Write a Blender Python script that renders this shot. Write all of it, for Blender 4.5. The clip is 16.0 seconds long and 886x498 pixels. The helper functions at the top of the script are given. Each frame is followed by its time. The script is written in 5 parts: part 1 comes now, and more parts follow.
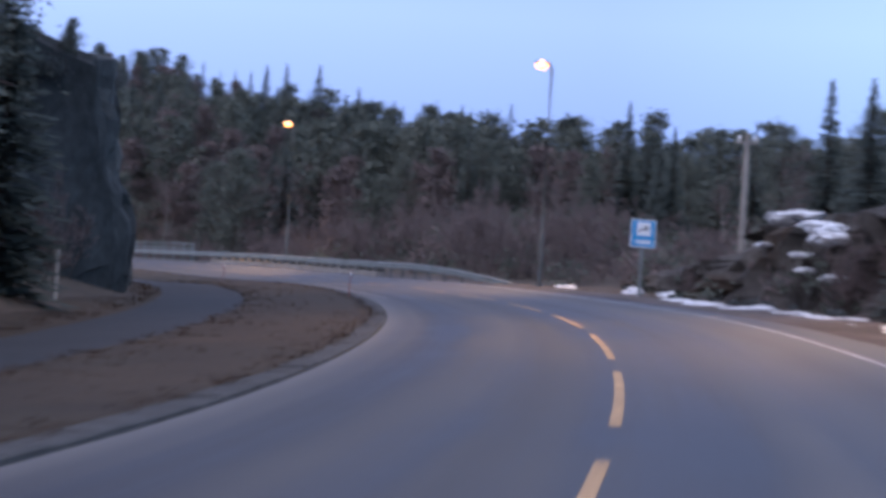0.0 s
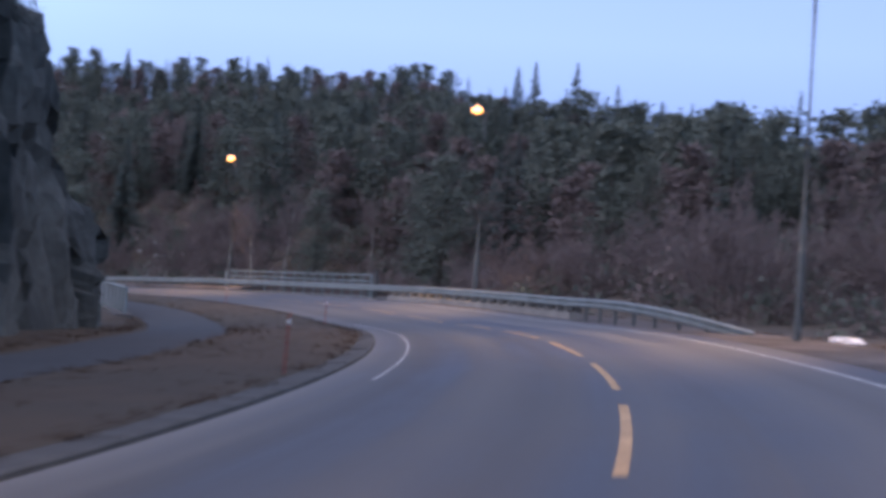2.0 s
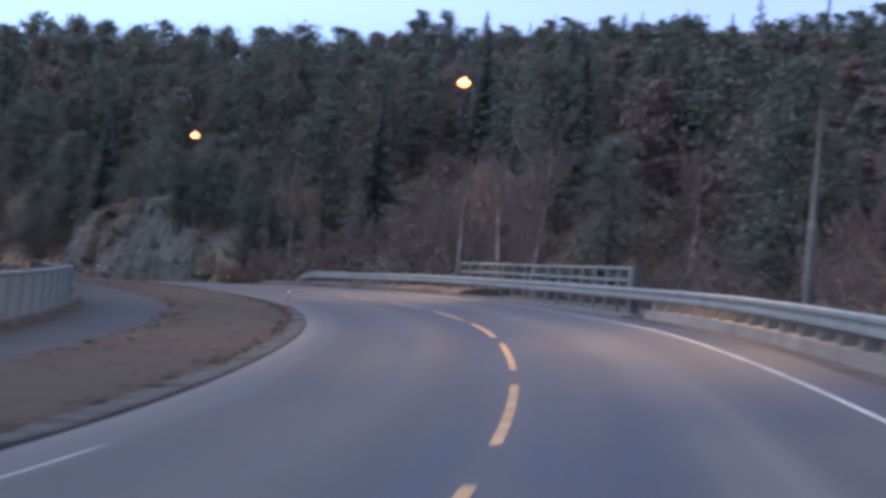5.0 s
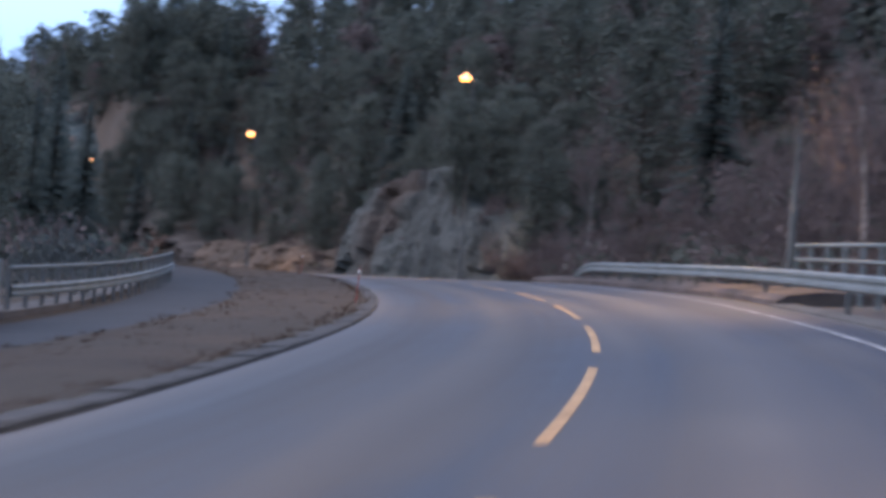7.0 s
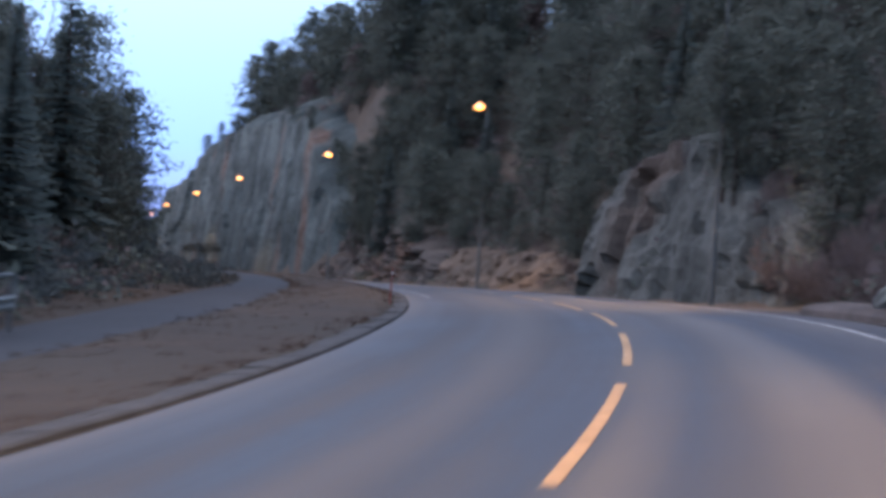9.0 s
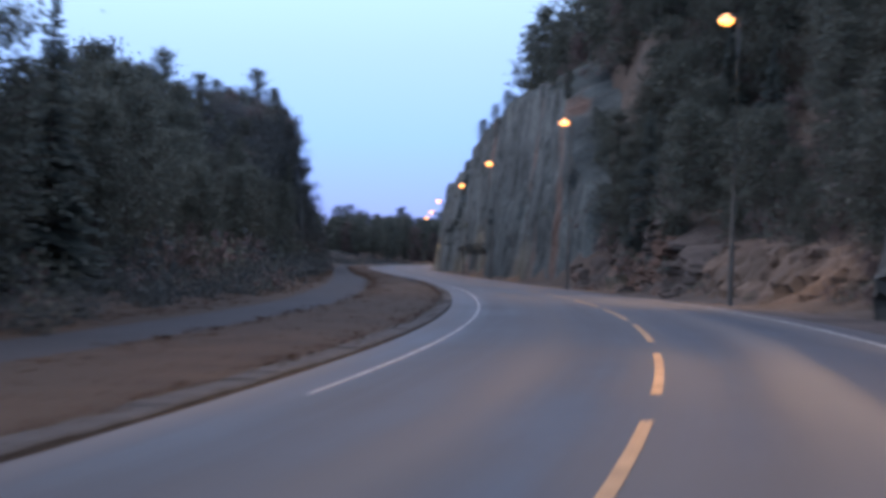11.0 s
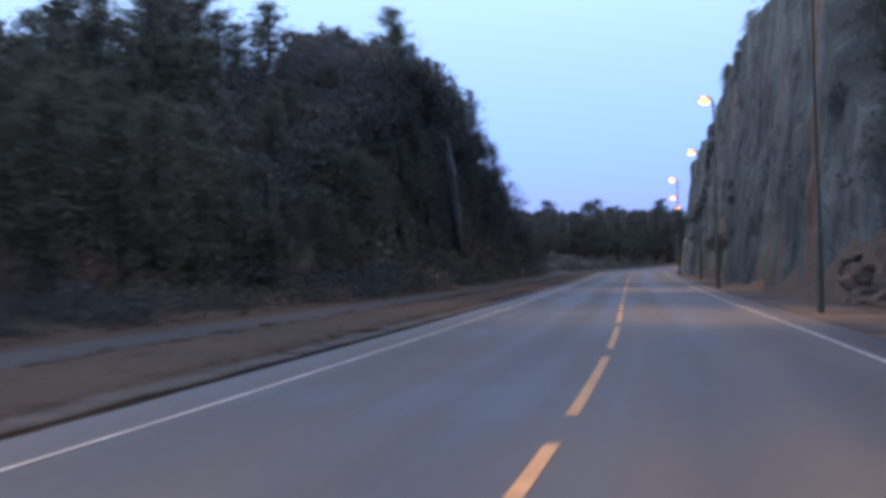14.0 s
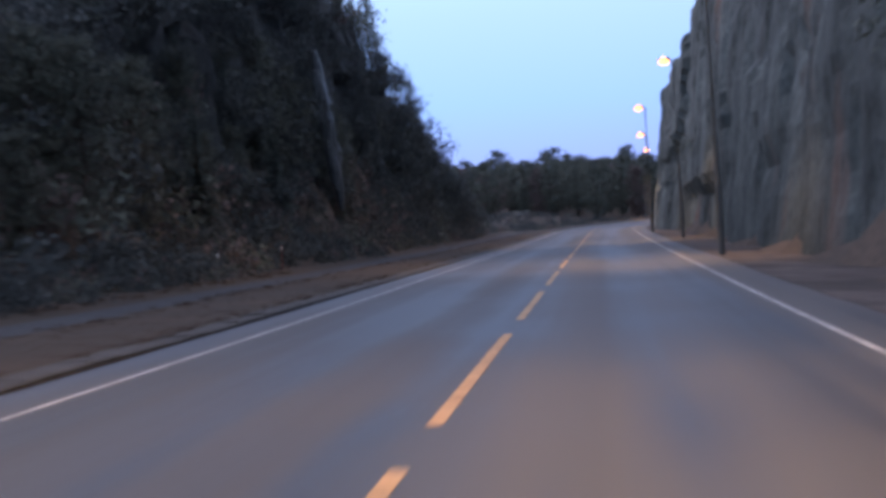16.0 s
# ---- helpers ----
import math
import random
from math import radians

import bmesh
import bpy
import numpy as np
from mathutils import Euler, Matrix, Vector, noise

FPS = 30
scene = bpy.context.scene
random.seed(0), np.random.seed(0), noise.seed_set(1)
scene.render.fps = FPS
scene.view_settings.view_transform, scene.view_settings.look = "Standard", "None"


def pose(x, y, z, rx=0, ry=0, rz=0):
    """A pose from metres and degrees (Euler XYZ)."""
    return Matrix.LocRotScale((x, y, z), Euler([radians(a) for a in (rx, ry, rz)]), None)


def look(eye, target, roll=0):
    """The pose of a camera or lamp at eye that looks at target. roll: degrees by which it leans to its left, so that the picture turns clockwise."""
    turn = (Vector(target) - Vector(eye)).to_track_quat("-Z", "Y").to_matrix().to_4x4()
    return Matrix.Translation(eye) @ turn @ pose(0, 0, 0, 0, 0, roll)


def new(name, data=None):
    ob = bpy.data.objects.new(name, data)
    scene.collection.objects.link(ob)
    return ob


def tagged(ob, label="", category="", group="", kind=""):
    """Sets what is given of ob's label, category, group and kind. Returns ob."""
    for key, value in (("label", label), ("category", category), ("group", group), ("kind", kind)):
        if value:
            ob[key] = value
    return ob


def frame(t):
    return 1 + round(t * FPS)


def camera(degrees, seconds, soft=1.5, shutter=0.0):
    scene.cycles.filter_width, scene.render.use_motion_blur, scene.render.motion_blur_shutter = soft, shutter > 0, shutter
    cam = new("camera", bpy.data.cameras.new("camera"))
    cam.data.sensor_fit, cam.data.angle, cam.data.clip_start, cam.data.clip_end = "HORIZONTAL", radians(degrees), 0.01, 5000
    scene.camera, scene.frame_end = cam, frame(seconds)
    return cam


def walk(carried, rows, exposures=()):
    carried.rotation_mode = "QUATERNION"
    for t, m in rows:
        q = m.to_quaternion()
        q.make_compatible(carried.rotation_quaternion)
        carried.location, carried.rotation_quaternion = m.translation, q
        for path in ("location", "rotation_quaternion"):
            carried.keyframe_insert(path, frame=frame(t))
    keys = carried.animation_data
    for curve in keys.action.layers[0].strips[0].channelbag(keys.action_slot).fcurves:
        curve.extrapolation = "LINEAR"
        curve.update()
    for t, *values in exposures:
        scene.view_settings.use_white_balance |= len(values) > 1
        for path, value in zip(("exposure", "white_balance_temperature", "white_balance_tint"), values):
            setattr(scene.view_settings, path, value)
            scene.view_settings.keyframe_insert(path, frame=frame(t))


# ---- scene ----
cam = camera(28.292, 16.0, soft=4.0, shutter=0.8)
# seconds, place, turn
CAMERA_ROWS = [
    (0.00, -0.749, 3.894, 1.390, 92.289, -3.527, 10.743),
    (0.50, -0.856, 12.281, 1.661, 92.658, -3.631, 13.458),
    (1.00, -1.381, 20.516, 1.929, 92.941, -3.753, 16.188),
    (1.50, -2.293, 28.557, 2.241, 92.946, -3.670, 18.697),
    (2.00, -3.505, 36.420, 2.567, 92.876, -3.776, 21.177),
    (2.50, -5.052, 44.174, 2.838, 92.707, -3.659, 23.472),
    (3.00, -6.966, 51.903, 3.116, 92.490, -3.946, 25.796),
    (3.50, -9.232, 59.649, 3.414, 92.326, -4.198, 28.211),
    (4.00, -11.868, 67.397, 3.671, 92.196, -4.429, 30.616),
    (4.50, -14.892, 75.110, 3.956, 92.080, -4.643, 32.970),
    (5.00, -18.307, 82.742, 4.161, 91.961, -4.828, 35.314),
    (5.50, -22.102, 90.238, 4.255, 91.817, -4.962, 37.834),
    (6.00, -26.249, 97.527, 4.530, 91.632, -5.007, 40.886),
    (6.50, -30.704, 104.500, 4.808, 90.942, -4.659, 44.652),
    (7.00, -35.389, 111.170, 5.014, 90.584, -4.524, 49.027),
    (7.50, -40.318, 117.529, 5.219, 90.350, -4.228, 52.256),
    (8.00, -45.517, 123.621, 5.399, 90.213, -4.180, 55.544),
    (8.50, -51.073, 129.418, 5.542, 90.083, -3.885, 58.305),
    (9.00, -56.989, 134.940, 5.647, 89.957, -3.443, 60.979),
    (9.50, -63.244, 140.215, 5.741, 89.830, -2.943, 63.795),
    (10.00, -69.831, 145.256, 5.790, 89.696, -2.465, 66.784),
    (10.50, -76.754, 150.061, 5.811, 89.550, -2.081, 69.761),
    (11.00, -84.018, 154.624, 5.775, 89.389, -1.855, 72.307),
    (11.50, -91.614, 158.930, 5.692, 89.326, -1.620, 74.684),
    (12.00, -99.569, 162.945, 5.549, 89.248, -1.252, 77.082),
    (12.50, -107.873, 166.671, 5.424, 89.279, -0.640, 79.399),
    (13.00, -116.464, 170.100, 5.274, 89.311, -0.325, 81.543),
    (13.50, -125.219, 173.203, 5.121, 89.444, 0.487, 82.041),
    (14.00, -134.061, 176.064, 4.926, 89.556, 1.609, 81.903),
    (14.50, -142.967, 178.706, 4.764, 89.595, 2.466, 81.899),
    (15.00, -151.873, 181.226, 4.609, 89.503, 2.587, 82.112),
    (15.50, -160.720, 183.608, 4.407, 88.737, 3.029, 80.761),
    (16.00, -169.489, 185.840, 4.200, 88.266, 3.888, 80.889),
]
walk(cam, [(t, pose(x, y, z, rx, ry, rz)) for t, x, y, z, rx, ry, rz in CAMERA_ROWS], exposures=[(0.0, 0.92, 6030, 13), (3.0, 0.9, 6080, 12), (6.0, 1.08, 6220, 9), (8.2, 1.03, 6200, 9), (10.5, 0.78, 6180, 10), (11.5, 0.56, 6200, 11), (12.5, 0.51, 6200, 8), (14.0, 0.59, 6160, 11), (16.0, 0.63, 6200, 14)])

# ---- world and light: dusk, the sun just gone behind the camera ----
world = bpy.data.worlds.new("dusk_sky")
scene.world = world
world.use_nodes = True
wn, wl = world.node_tree.nodes, world.node_tree.links
sky = wn.new("ShaderNodeTexSky")
sky.sky_type = "NISHITA"
sky.sun_disc = False
sky.sun_elevation = radians(32)
sky.sun_rotation = radians(223)
sky.air_density, sky.dust_density, sky.ozone_density = 1.0, 0.0, 5.0
# after sunset the sky is violet-blue near the horizon, paler overhead, and brighter towards the west
coord, split = wn.new("ShaderNodeTexCoord"), wn.new("ShaderNodeSeparateXYZ")
wl.new(coord.outputs["Generated"], split.inputs[0])
dusk = wn.new("ShaderNodeValToRGB")
for place, colour in ((0.0, (0.18, 0.25, 0.60)), (0.05, (0.205, 0.31, 0.63)), (0.1, (0.275, 0.422, 0.715)), (0.17, (0.38, 0.563, 0.82)), (0.4, (0.27, 0.43, 0.76)), (1.0, (0.21, 0.36, 0.74))):
    e = dusk.color_ramp.elements.new(place) if 0 < place < 1 else dusk.color_ramp.elements[int(place)]
    e.color = (*colour, 1)
wl.new(split.outputs["Z"], dusk.inputs["Fac"])
turn = wn.new("ShaderNodeMapRange")
turn.inputs["From Min"].default_value, turn.inputs["From Max"].default_value = -1, 1
wl.new(split.outputs["X"], turn.inputs["Value"])
west = wn.new("ShaderNodeValToRGB")
for place, colour in ((0.0, (1.0, 0.96, 0.99)), (0.25, (0.58, 0.53, 0.6)), (0.45, (0.5, 0.45, 0.545)), (1.0, (0.58, 0.52, 0.62))):
    e = west.color_ramp.elements.new(place) if 0 < place < 1 else west.color_ramp.elements[int(place)]
    e.color = (*colour, 1)
wl.new(turn.outputs["Result"], west.inputs["Fac"])
mul = wn.new("ShaderNodeVectorMath")
mul.operation = "MULTIPLY"
wl.new(dusk.outputs["Color"], mul.inputs[0])
wl.new(west.outputs["Color"], mul.inputs[1])
base = wn["Background"]
base.inputs["Strength"].default_value = 0.05
wl.new(sky.outputs["Color"], base.inputs["Color"])
glow = wn.new("ShaderNodeBackground")
glow.inputs["Strength"].default_value = 1.5
wl.new(mul.outputs["Vector"], glow.inputs["Color"])
both = wn.new("ShaderNodeMixShader")
both.inputs["Fac"].default_value = 0.85
wl.new(base.outputs[0], both.inputs[1])
wl.new(glow.outputs[0], both.inputs[2])
wl.new(both.outputs[0], wn["World Output"].inputs["Surface"])

sun = new("sun", bpy.data.lights.new("sun", "SUN"))
sun.data.energy, sun.data.angle, sun.data.color = 1.65, radians(75), (1.0, 0.86, 0.83)
sun.matrix_world = look((-36, -38, 11), (0, 0, 0))

# ---- materials ----


def shader(name):
    m = bpy.data.materials.new(name)
    m.use_nodes = True
    return m, m.node_tree.nodes, m.node_tree.links, m.node_tree.nodes["Principled BSDF"]


def surface(name, dark, light, rough=0.9, scale=1.0, fine=20.0, bump=0.3, metal=0.0, vary=0.0, stretch=(1, 1, 1), spec=0.3, patch=None):
    """Two scales of noise between two colours, with fine relief; vary: spread from object to object; patch: a third colour in blotches, and their scale."""
    m, n, l, bsdf = shader(name)
    coord = n.new("ShaderNodeTexCoord")
    mapping = n.new("ShaderNodeMapping")
    mapping.inputs["Scale"].default_value = stretch
    l.new(coord.outputs["Object"], mapping.inputs["Vector"])
    broad, grain = n.new("ShaderNodeTexNoise"), n.new("ShaderNodeTexNoise")
    broad.inputs["Scale"].default_value, broad.inputs["Detail"].default_value = scale, 6
    grain.inputs["Scale"].default_value, grain.inputs["Detail"].default_value = fine, 4
    for tex in (broad, grain):
        l.new(mapping.outputs["Vector"], tex.inputs["Vector"])
    mixed = n.new("ShaderNodeMath")
    mixed.operation = "ADD"
    half = n.new("ShaderNodeMath")
    half.operation = "MULTIPLY"
    half.inputs[1].default_value = 0.5
    l.new(broad.outputs["Fac"], mixed.inputs[0])
    l.new(grain.outputs["Fac"], mixed.inputs[1])
    l.new(mixed.outputs[0], half.inputs[0])
    ramp = n.new("ShaderNodeValToRGB")
    ramp.color_ramp.elements[0].position, ramp.color_ramp.elements[1].position = 0.36, 0.64
    ramp.color_ramp.elements[0].color, ramp.color_ramp.elements[1].color = (*dark, 1), (*light, 1)
    l.new(half.outputs[0], ramp.inputs["Fac"])
    last = ramp.outputs["Color"]
    if patch:
        blot, edge, over = n.new("ShaderNodeTexNoise"), n.new("ShaderNodeValToRGB"), n.new("ShaderNodeMix")
        blot.inputs["Scale"].default_value, blot.inputs["Detail"].default_value = patch[1], 7
        edge.color_ramp.elements[0].position, edge.color_ramp.elements[1].position = 0.46, 0.62
        over.data_type = "RGBA"
        l.new(coord.outputs["Object"], blot.inputs["Vector"])
        l.new(blot.outputs["Fac"], edge.inputs["Fac"])
        l.new(edge.outputs["Color"], over.inputs["Factor"])
        l.new(last, over.inputs["A"])
        over.inputs["B"].default_value = (*patch[0], 1)
        last = over.outputs["Result"]
    if vary:
        info, hsv, rng = n.new("ShaderNodeObjectInfo"), n.new("ShaderNodeHueSaturation"), n.new("ShaderNodeMapRange")
        rng.inputs["To Min"].default_value, rng.inputs["To Max"].default_value = 1 - vary, 1 + vary
        l.new(info.outputs["Random"], rng.inputs["Value"])
        l.new(rng.outputs["Result"], hsv.inputs["Value"])
        l.new(last, hsv.inputs["Color"])
        last = hsv.outputs["Color"]
    l.new(last, bsdf.inputs["Base Color"])
    bsdf.inputs["Roughness"].default_value, bsdf.inputs["Metallic"].default_value = rough, metal
    bsdf.inputs["Specular IOR Level"].default_value = spec
    if bump:
        b = n.new("ShaderNodeBump")
        b.inputs["Strength"].default_value = bump
        b.inputs["Distance"].default_value = 0.02
        l.new(half.outputs[0], b.inputs["Height"])
        l.new(b.outputs["Normal"], bsdf.inputs["Normal"])
    return m


def foliage(name, dark, light, rough=0.8):
    """Leaves and twigs: each clump takes its own shade."""
    m, n, l, bsdf = shader(name)
    geo, info, mix, ramp = n.new("ShaderNodeNewGeometry"), n.new("ShaderNodeObjectInfo"), n.new("ShaderNodeMath"), n.new("ShaderNodeValToRGB")
    mix.operation = "MULTIPLY_ADD"
    mix.inputs[1].default_value = 0.5
    half = n.new("ShaderNodeMath")
    half.operation = "MULTIPLY"
    half.inputs[1].default_value = 0.5
    l.new(info.outputs["Random"], half.inputs[0])
    l.new(geo.outputs["Random Per Island"], mix.inputs[0])
    l.new(half.outputs[0], mix.inputs[2])
    ramp.color_ramp.elements[0].color, ramp.color_ramp.elements[1].color = (*dark, 1), (*light, 1)
    l.new(mix.outputs[0], ramp.inputs["Fac"])
    l.new(ramp.outputs["Color"], bsdf.inputs["Base Color"])
    bsdf.inputs["Roughness"].default_value = rough
    bsdf.inputs["Specular IOR Level"].default_value = 0.04
    # light comes through thin leaves
    thin, blend = n.new("ShaderNodeBsdfTranslucent"), n.new("ShaderNodeMixShader")
    blend.inputs["Fac"].default_value = 0.22
    l.new(ramp.outputs["Color"], thin.inputs["Color"])
    l.new(bsdf.outputs[0], blend.inputs[1])
    l.new(thin.outputs[0], blend.inputs[2])
    l.new(blend.outputs[0], n["Material Output"].inputs["Surface"])
    return m


def glowing(name, colour, strength):
    m, n, l, bsdf = shader(name)
    bsdf.inputs["Base Color"].default_value = (0.8, 0.8, 0.8, 1)
    bsdf.inputs["Emission Color"].default_value = (*colour, 1)
    bsdf.inputs["Emission Strength"].default_value = strength
    return m


def asphalt(name):
    """Worn asphalt: streaks along the traffic, patches and fine grain, laid out by distance along and across the road."""
    m, n, l, bsdf = shader(name)
    uv = n.new("ShaderNodeUVMap")
    uv.uv_map = "along"
    out = []
    for scale, detail, stretch in ((1.0, 3, (1.1, 0.018, 1)), (1.0, 5, (0.35, 0.12, 1)), (1.0, 2, (14, 14, 1)), (1.0, 2, (0.62, 0.004, 1))):
        mp, tex = n.new("ShaderNodeMapping"), n.new("ShaderNodeTexNoise")
        mp.inputs["Scale"].default_value = stretch
        tex.inputs["Scale"].default_value, tex.inputs["Detail"].default_value = scale, detail
        l.new(uv.outputs["UV"], mp.inputs["Vector"])
        l.new(mp.outputs["Vector"], tex.inputs["Vector"])
        out.append(tex.outputs["Fac"])
    total = out[0]
    for k, o in enumerate(out[1:]):
        add = n.new("ShaderNodeMath")
        add.operation = "MULTIPLY_ADD"
        add.inputs[1].default_value = (0.7, 0.25, 1.0)[k]
        l.new(o, add.inputs[0])
        l.new(total, add.inputs[2])
        total = add.outputs[0]
    rng = n.new("ShaderNodeMapRange")
    rng.inputs["From Min"].default_value, rng.inputs["From Max"].default_value = 1.27, 1.68
    l.new(total, rng.inputs["Value"])
    ramp = n.new("ShaderNodeValToRGB")
    ramp.color_ramp.elements[0].color, ramp.color_ramp.elements[1].color = (0.02, 0.02, 0.021, 1), (0.092, 0.089, 0.086, 1)
    l.new(rng.outputs["Result"], ramp.inputs["Fac"])
    # wheel tracks polished dark, dust along the kerb and between the wheels;
    # the left lane's shade and the right lane's lamplight are painted in too
    across, span, wear_and_light, tint = n.new("ShaderNodeSeparateXYZ"), n.new("ShaderNodeMapRange"), n.new("ShaderNodeValToRGB"), n.new("ShaderNodeMix")
    l.new(uv.outputs["UV"], across.inputs[0])
    shift = n.new("ShaderNodeMath")
    shift.operation = "MULTIPLY_ADD"
    shift.inputs[1].default_value = 0.5
    l.new(out[1], shift.inputs[0])
    l.new(across.outputs["X"], shift.inputs[2])
    span.inputs["From Min"].default_value, span.inputs["From Max"].default_value = -3.75, 4.65
    l.new(shift.outputs[0], span.inputs["Value"])
    l.new(span.outputs["Result"], wear_and_light.inputs["Fac"])
    for place, v in ((0.0, 1.2), (0.065, 1.05), (0.092, 0.72), (0.115, 0.47), (0.17, 0.45), (0.21, 0.54), (0.30, 0.68), (0.37, 0.5), (0.44, 0.64), (0.52, 0.82), (0.60, 0.66), (0.67, 0.98), (0.73, 0.95), (0.79, 0.68), (0.86, 0.88), (0.93, 0.8), (1.0, 0.7)):
        e = wear_and_light.color_ramp.elements.new(place) if 0 < place < 1 else wear_and_light.color_ramp.elements[int(place)]
        e.color = (v, v, v, 1)
    tint.data_type, tint.blend_type = "RGBA", "MULTIPLY"
    tint.inputs["Factor"].default_value = 1.0
    l.new(ramp.outputs["Color"], tint.inputs["A"])
    l.new(wear_and_light.outputs["Color"], tint.inputs["B"])
    l.new(tint.outputs["Result"], bsdf.inputs["Base Color"])
    rough = n.new("ShaderNodeMapRange")
    rough.inputs["To Min"].default_value, rough.inputs["To Max"].default_value = 0.52, 0.74
    l.new(rng.outputs["Result"], rough.inputs["Value"])
    l.new(rough.outputs["Result"], bsdf.inputs["Roughness"])
    bsdf.inputs["Specular IOR Level"].default_value = 0.36
    b = n.new("ShaderNodeBump")
    b.inputs["Strength"].default_value, b.inputs["Distance"].default_value = 0.3, 0.004
    l.new(out[2], b.inputs["Height"])
    l.new(b.outputs["Normal"], bsdf.inputs["Normal"])
    return m


def cliff(name, dark, light, rust, amount, patch=(0.16, 0.16, 0.05)):
    """Blasted rock: blotches, water streaks running down, rusty patches."""
    m, n, l, bsdf = shader(name)
    coord = n.new("ShaderNodeTexCoord")

    def tex(stretch, detail):
        mp, t = n.new("ShaderNodeMapping"), n.new("ShaderNodeTexNoise")
        mp.inputs["Scale"].default_value = stretch
        t.inputs["Scale"].default_value, t.inputs["Detail"].default_value = 1.0, detail
        l.new(coord.outputs["Object"], mp.inputs["Vector"])
        l.new(mp.outputs["Vector"], t.inputs["Vector"])
        return t.outputs["Fac"]

    def ramp(fac, lo, hi, a, b):
        r = n.new("ShaderNodeValToRGB")
        r.color_ramp.elements[0].position, r.color_ramp.elements[1].position = lo, hi
        r.color_ramp.elements[0].color, r.color_ramp.elements[1].color = (*a, 1), (*b, 1)
        l.new(fac, r.inputs["Fac"])
        return r.outputs["Color"]

    def mix(kind, fac, a, b):
        k = n.new("ShaderNodeMix")
        k.data_type, k.blend_type = "RGBA", kind
        if isinstance(fac, float):
            k.inputs["Factor"].default_value = fac
        else:
            l.new(fac, k.inputs["Factor"])
        l.new(a, k.inputs["A"])
        if isinstance(b, tuple):
            k.inputs["B"].default_value = (*b, 1)
        else:
            l.new(b, k.inputs["B"])
        return k.outputs["Result"]

    base = ramp(tex((0.26, 0.26, 0.15), 9), 0.36, 0.66, dark, light)
    streaks = ramp(tex((0.4, 0.4, 0.05), 4), 0.36, 0.68, (0.65, 0.65, 0.65), (1.4, 1.42, 1.4))
    col = mix("MULTIPLY", 0.28, base, streaks)
    col = mix("MIX", ramp(tex(patch, 4), 0.60 - amount, 0.68 - amount / 2, (0, 0, 0), (0.8, 0.8, 0.8)), col, rust)
    grain = ramp(tex((4, 4, 3), 6), 0.3, 0.7, (0.65, 0.65, 0.65), (1.3, 1.3, 1.3))
    l.new(mix("MULTIPLY", 0.8, col, grain), bsdf.inputs["Base Color"])
    bsdf.inputs["Roughness"].default_value, bsdf.inputs["Specular IOR Level"].default_value = 0.85, 0.15
    b = n.new("ShaderNodeBump")
    b.inputs["Strength"].default_value, b.inputs["Distance"].default_value = 0.8, 0.12
    l.new(tex((2.2, 2.2, 1.4), 8), b.inputs["Height"])
    l.new(b.outputs["Normal"], bsdf.inputs["Normal"])
    return m


ASPHALT = asphalt("asphalt")
PATH_ASPHALT = surface("path_asphalt", (0.0135, 0.017, 0.02), (0.026, 0.029, 0.032), 0.85, 0.4, 60, 0.25)
POLE_STEEL = surface("dull_lamp_pole", (0.06, 0.067, 0.067), (0.11, 0.118, 0.118), 0.6, 1.5, 20, 0.1, 0.2)
GRAVEL = surface("gravel_and_litter", (0.042, 0.036, 0.034), (0.118, 0.096, 0.087), 0.95, 1.5, 45, 0.6, patch=((0.04, 0.033, 0.029), 0.3))
GRASS = surface("dead_grass", (0.018, 0.0125, 0.007), (0.05, 0.034, 0.0185), 0.95, 0.5, 14, 0.6, patch=((0.03, 0.023, 0.014), 0.23))
FOREST_FLOOR = surface("forest_floor", (0.035, 0.029, 0.023), (0.08, 0.062, 0.047), 0.95, 0.3, 5, 0.6)
YELLOW = surface("yellow_paint", (0.21, 0.13, 0.058), (0.48, 0.305, 0.15), 0.7, 2.0, 50, 0.15)
WHITE_PAINT = surface("white_road_paint", (0.18, 0.18, 0.18), (0.47, 0.47, 0.465), 0.7, 1.2, 40, 0.15)
KERB = surface("concrete_kerb", (0.028, 0.028, 0.028), (0.06, 0.06, 0.058), 0.9, 0.8, 30, 0.4, vary=0.12)
CONCRETE = surface("weathered_concrete", (0.11, 0.105, 0.098), (0.25, 0.235, 0.215), 0.9, 0.7, 25, 0.4)
GREY_CONCRETE = surface("grey_concrete", (0.06, 0.058, 0.055), (0.13, 0.125, 0.118), 0.9, 0.7, 25, 0.4)
# pillar's and edge beam's own dark tone; on deck and recess it paints shade
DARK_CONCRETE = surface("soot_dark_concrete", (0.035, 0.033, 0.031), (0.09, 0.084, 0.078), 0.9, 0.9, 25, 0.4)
GALVANISED = surface("galvanised_steel", (0.125, 0.14, 0.138), (0.215, 0.235, 0.23), 0.55, 1.5, 20, 0.1, 0.35)
DARK_RAIL = surface("dark_weathered_steel", (0.05, 0.055, 0.057), (0.095, 0.102, 0.105), 0.7, 1.5, 20, 0.1, 0.1)
PAINTED_RAIL = surface("grey_green_painted_steel", (0.11, 0.135, 0.14), (0.2, 0.235, 0.24), 0.6, 1.5, 20, 0.1, 0.2)
ROCK = cliff("grey_rock", (0.038, 0.049, 0.049), (0.1, 0.121, 0.119), (0.125, 0.08, 0.06), 0.0)
RUSTY_ROCK = cliff("rusty_ledge_rock", (0.038, 0.034, 0.031), (0.1, 0.086, 0.076), (0.11, 0.07, 0.052), 0.04, (0.25, 0.25, 0.2))
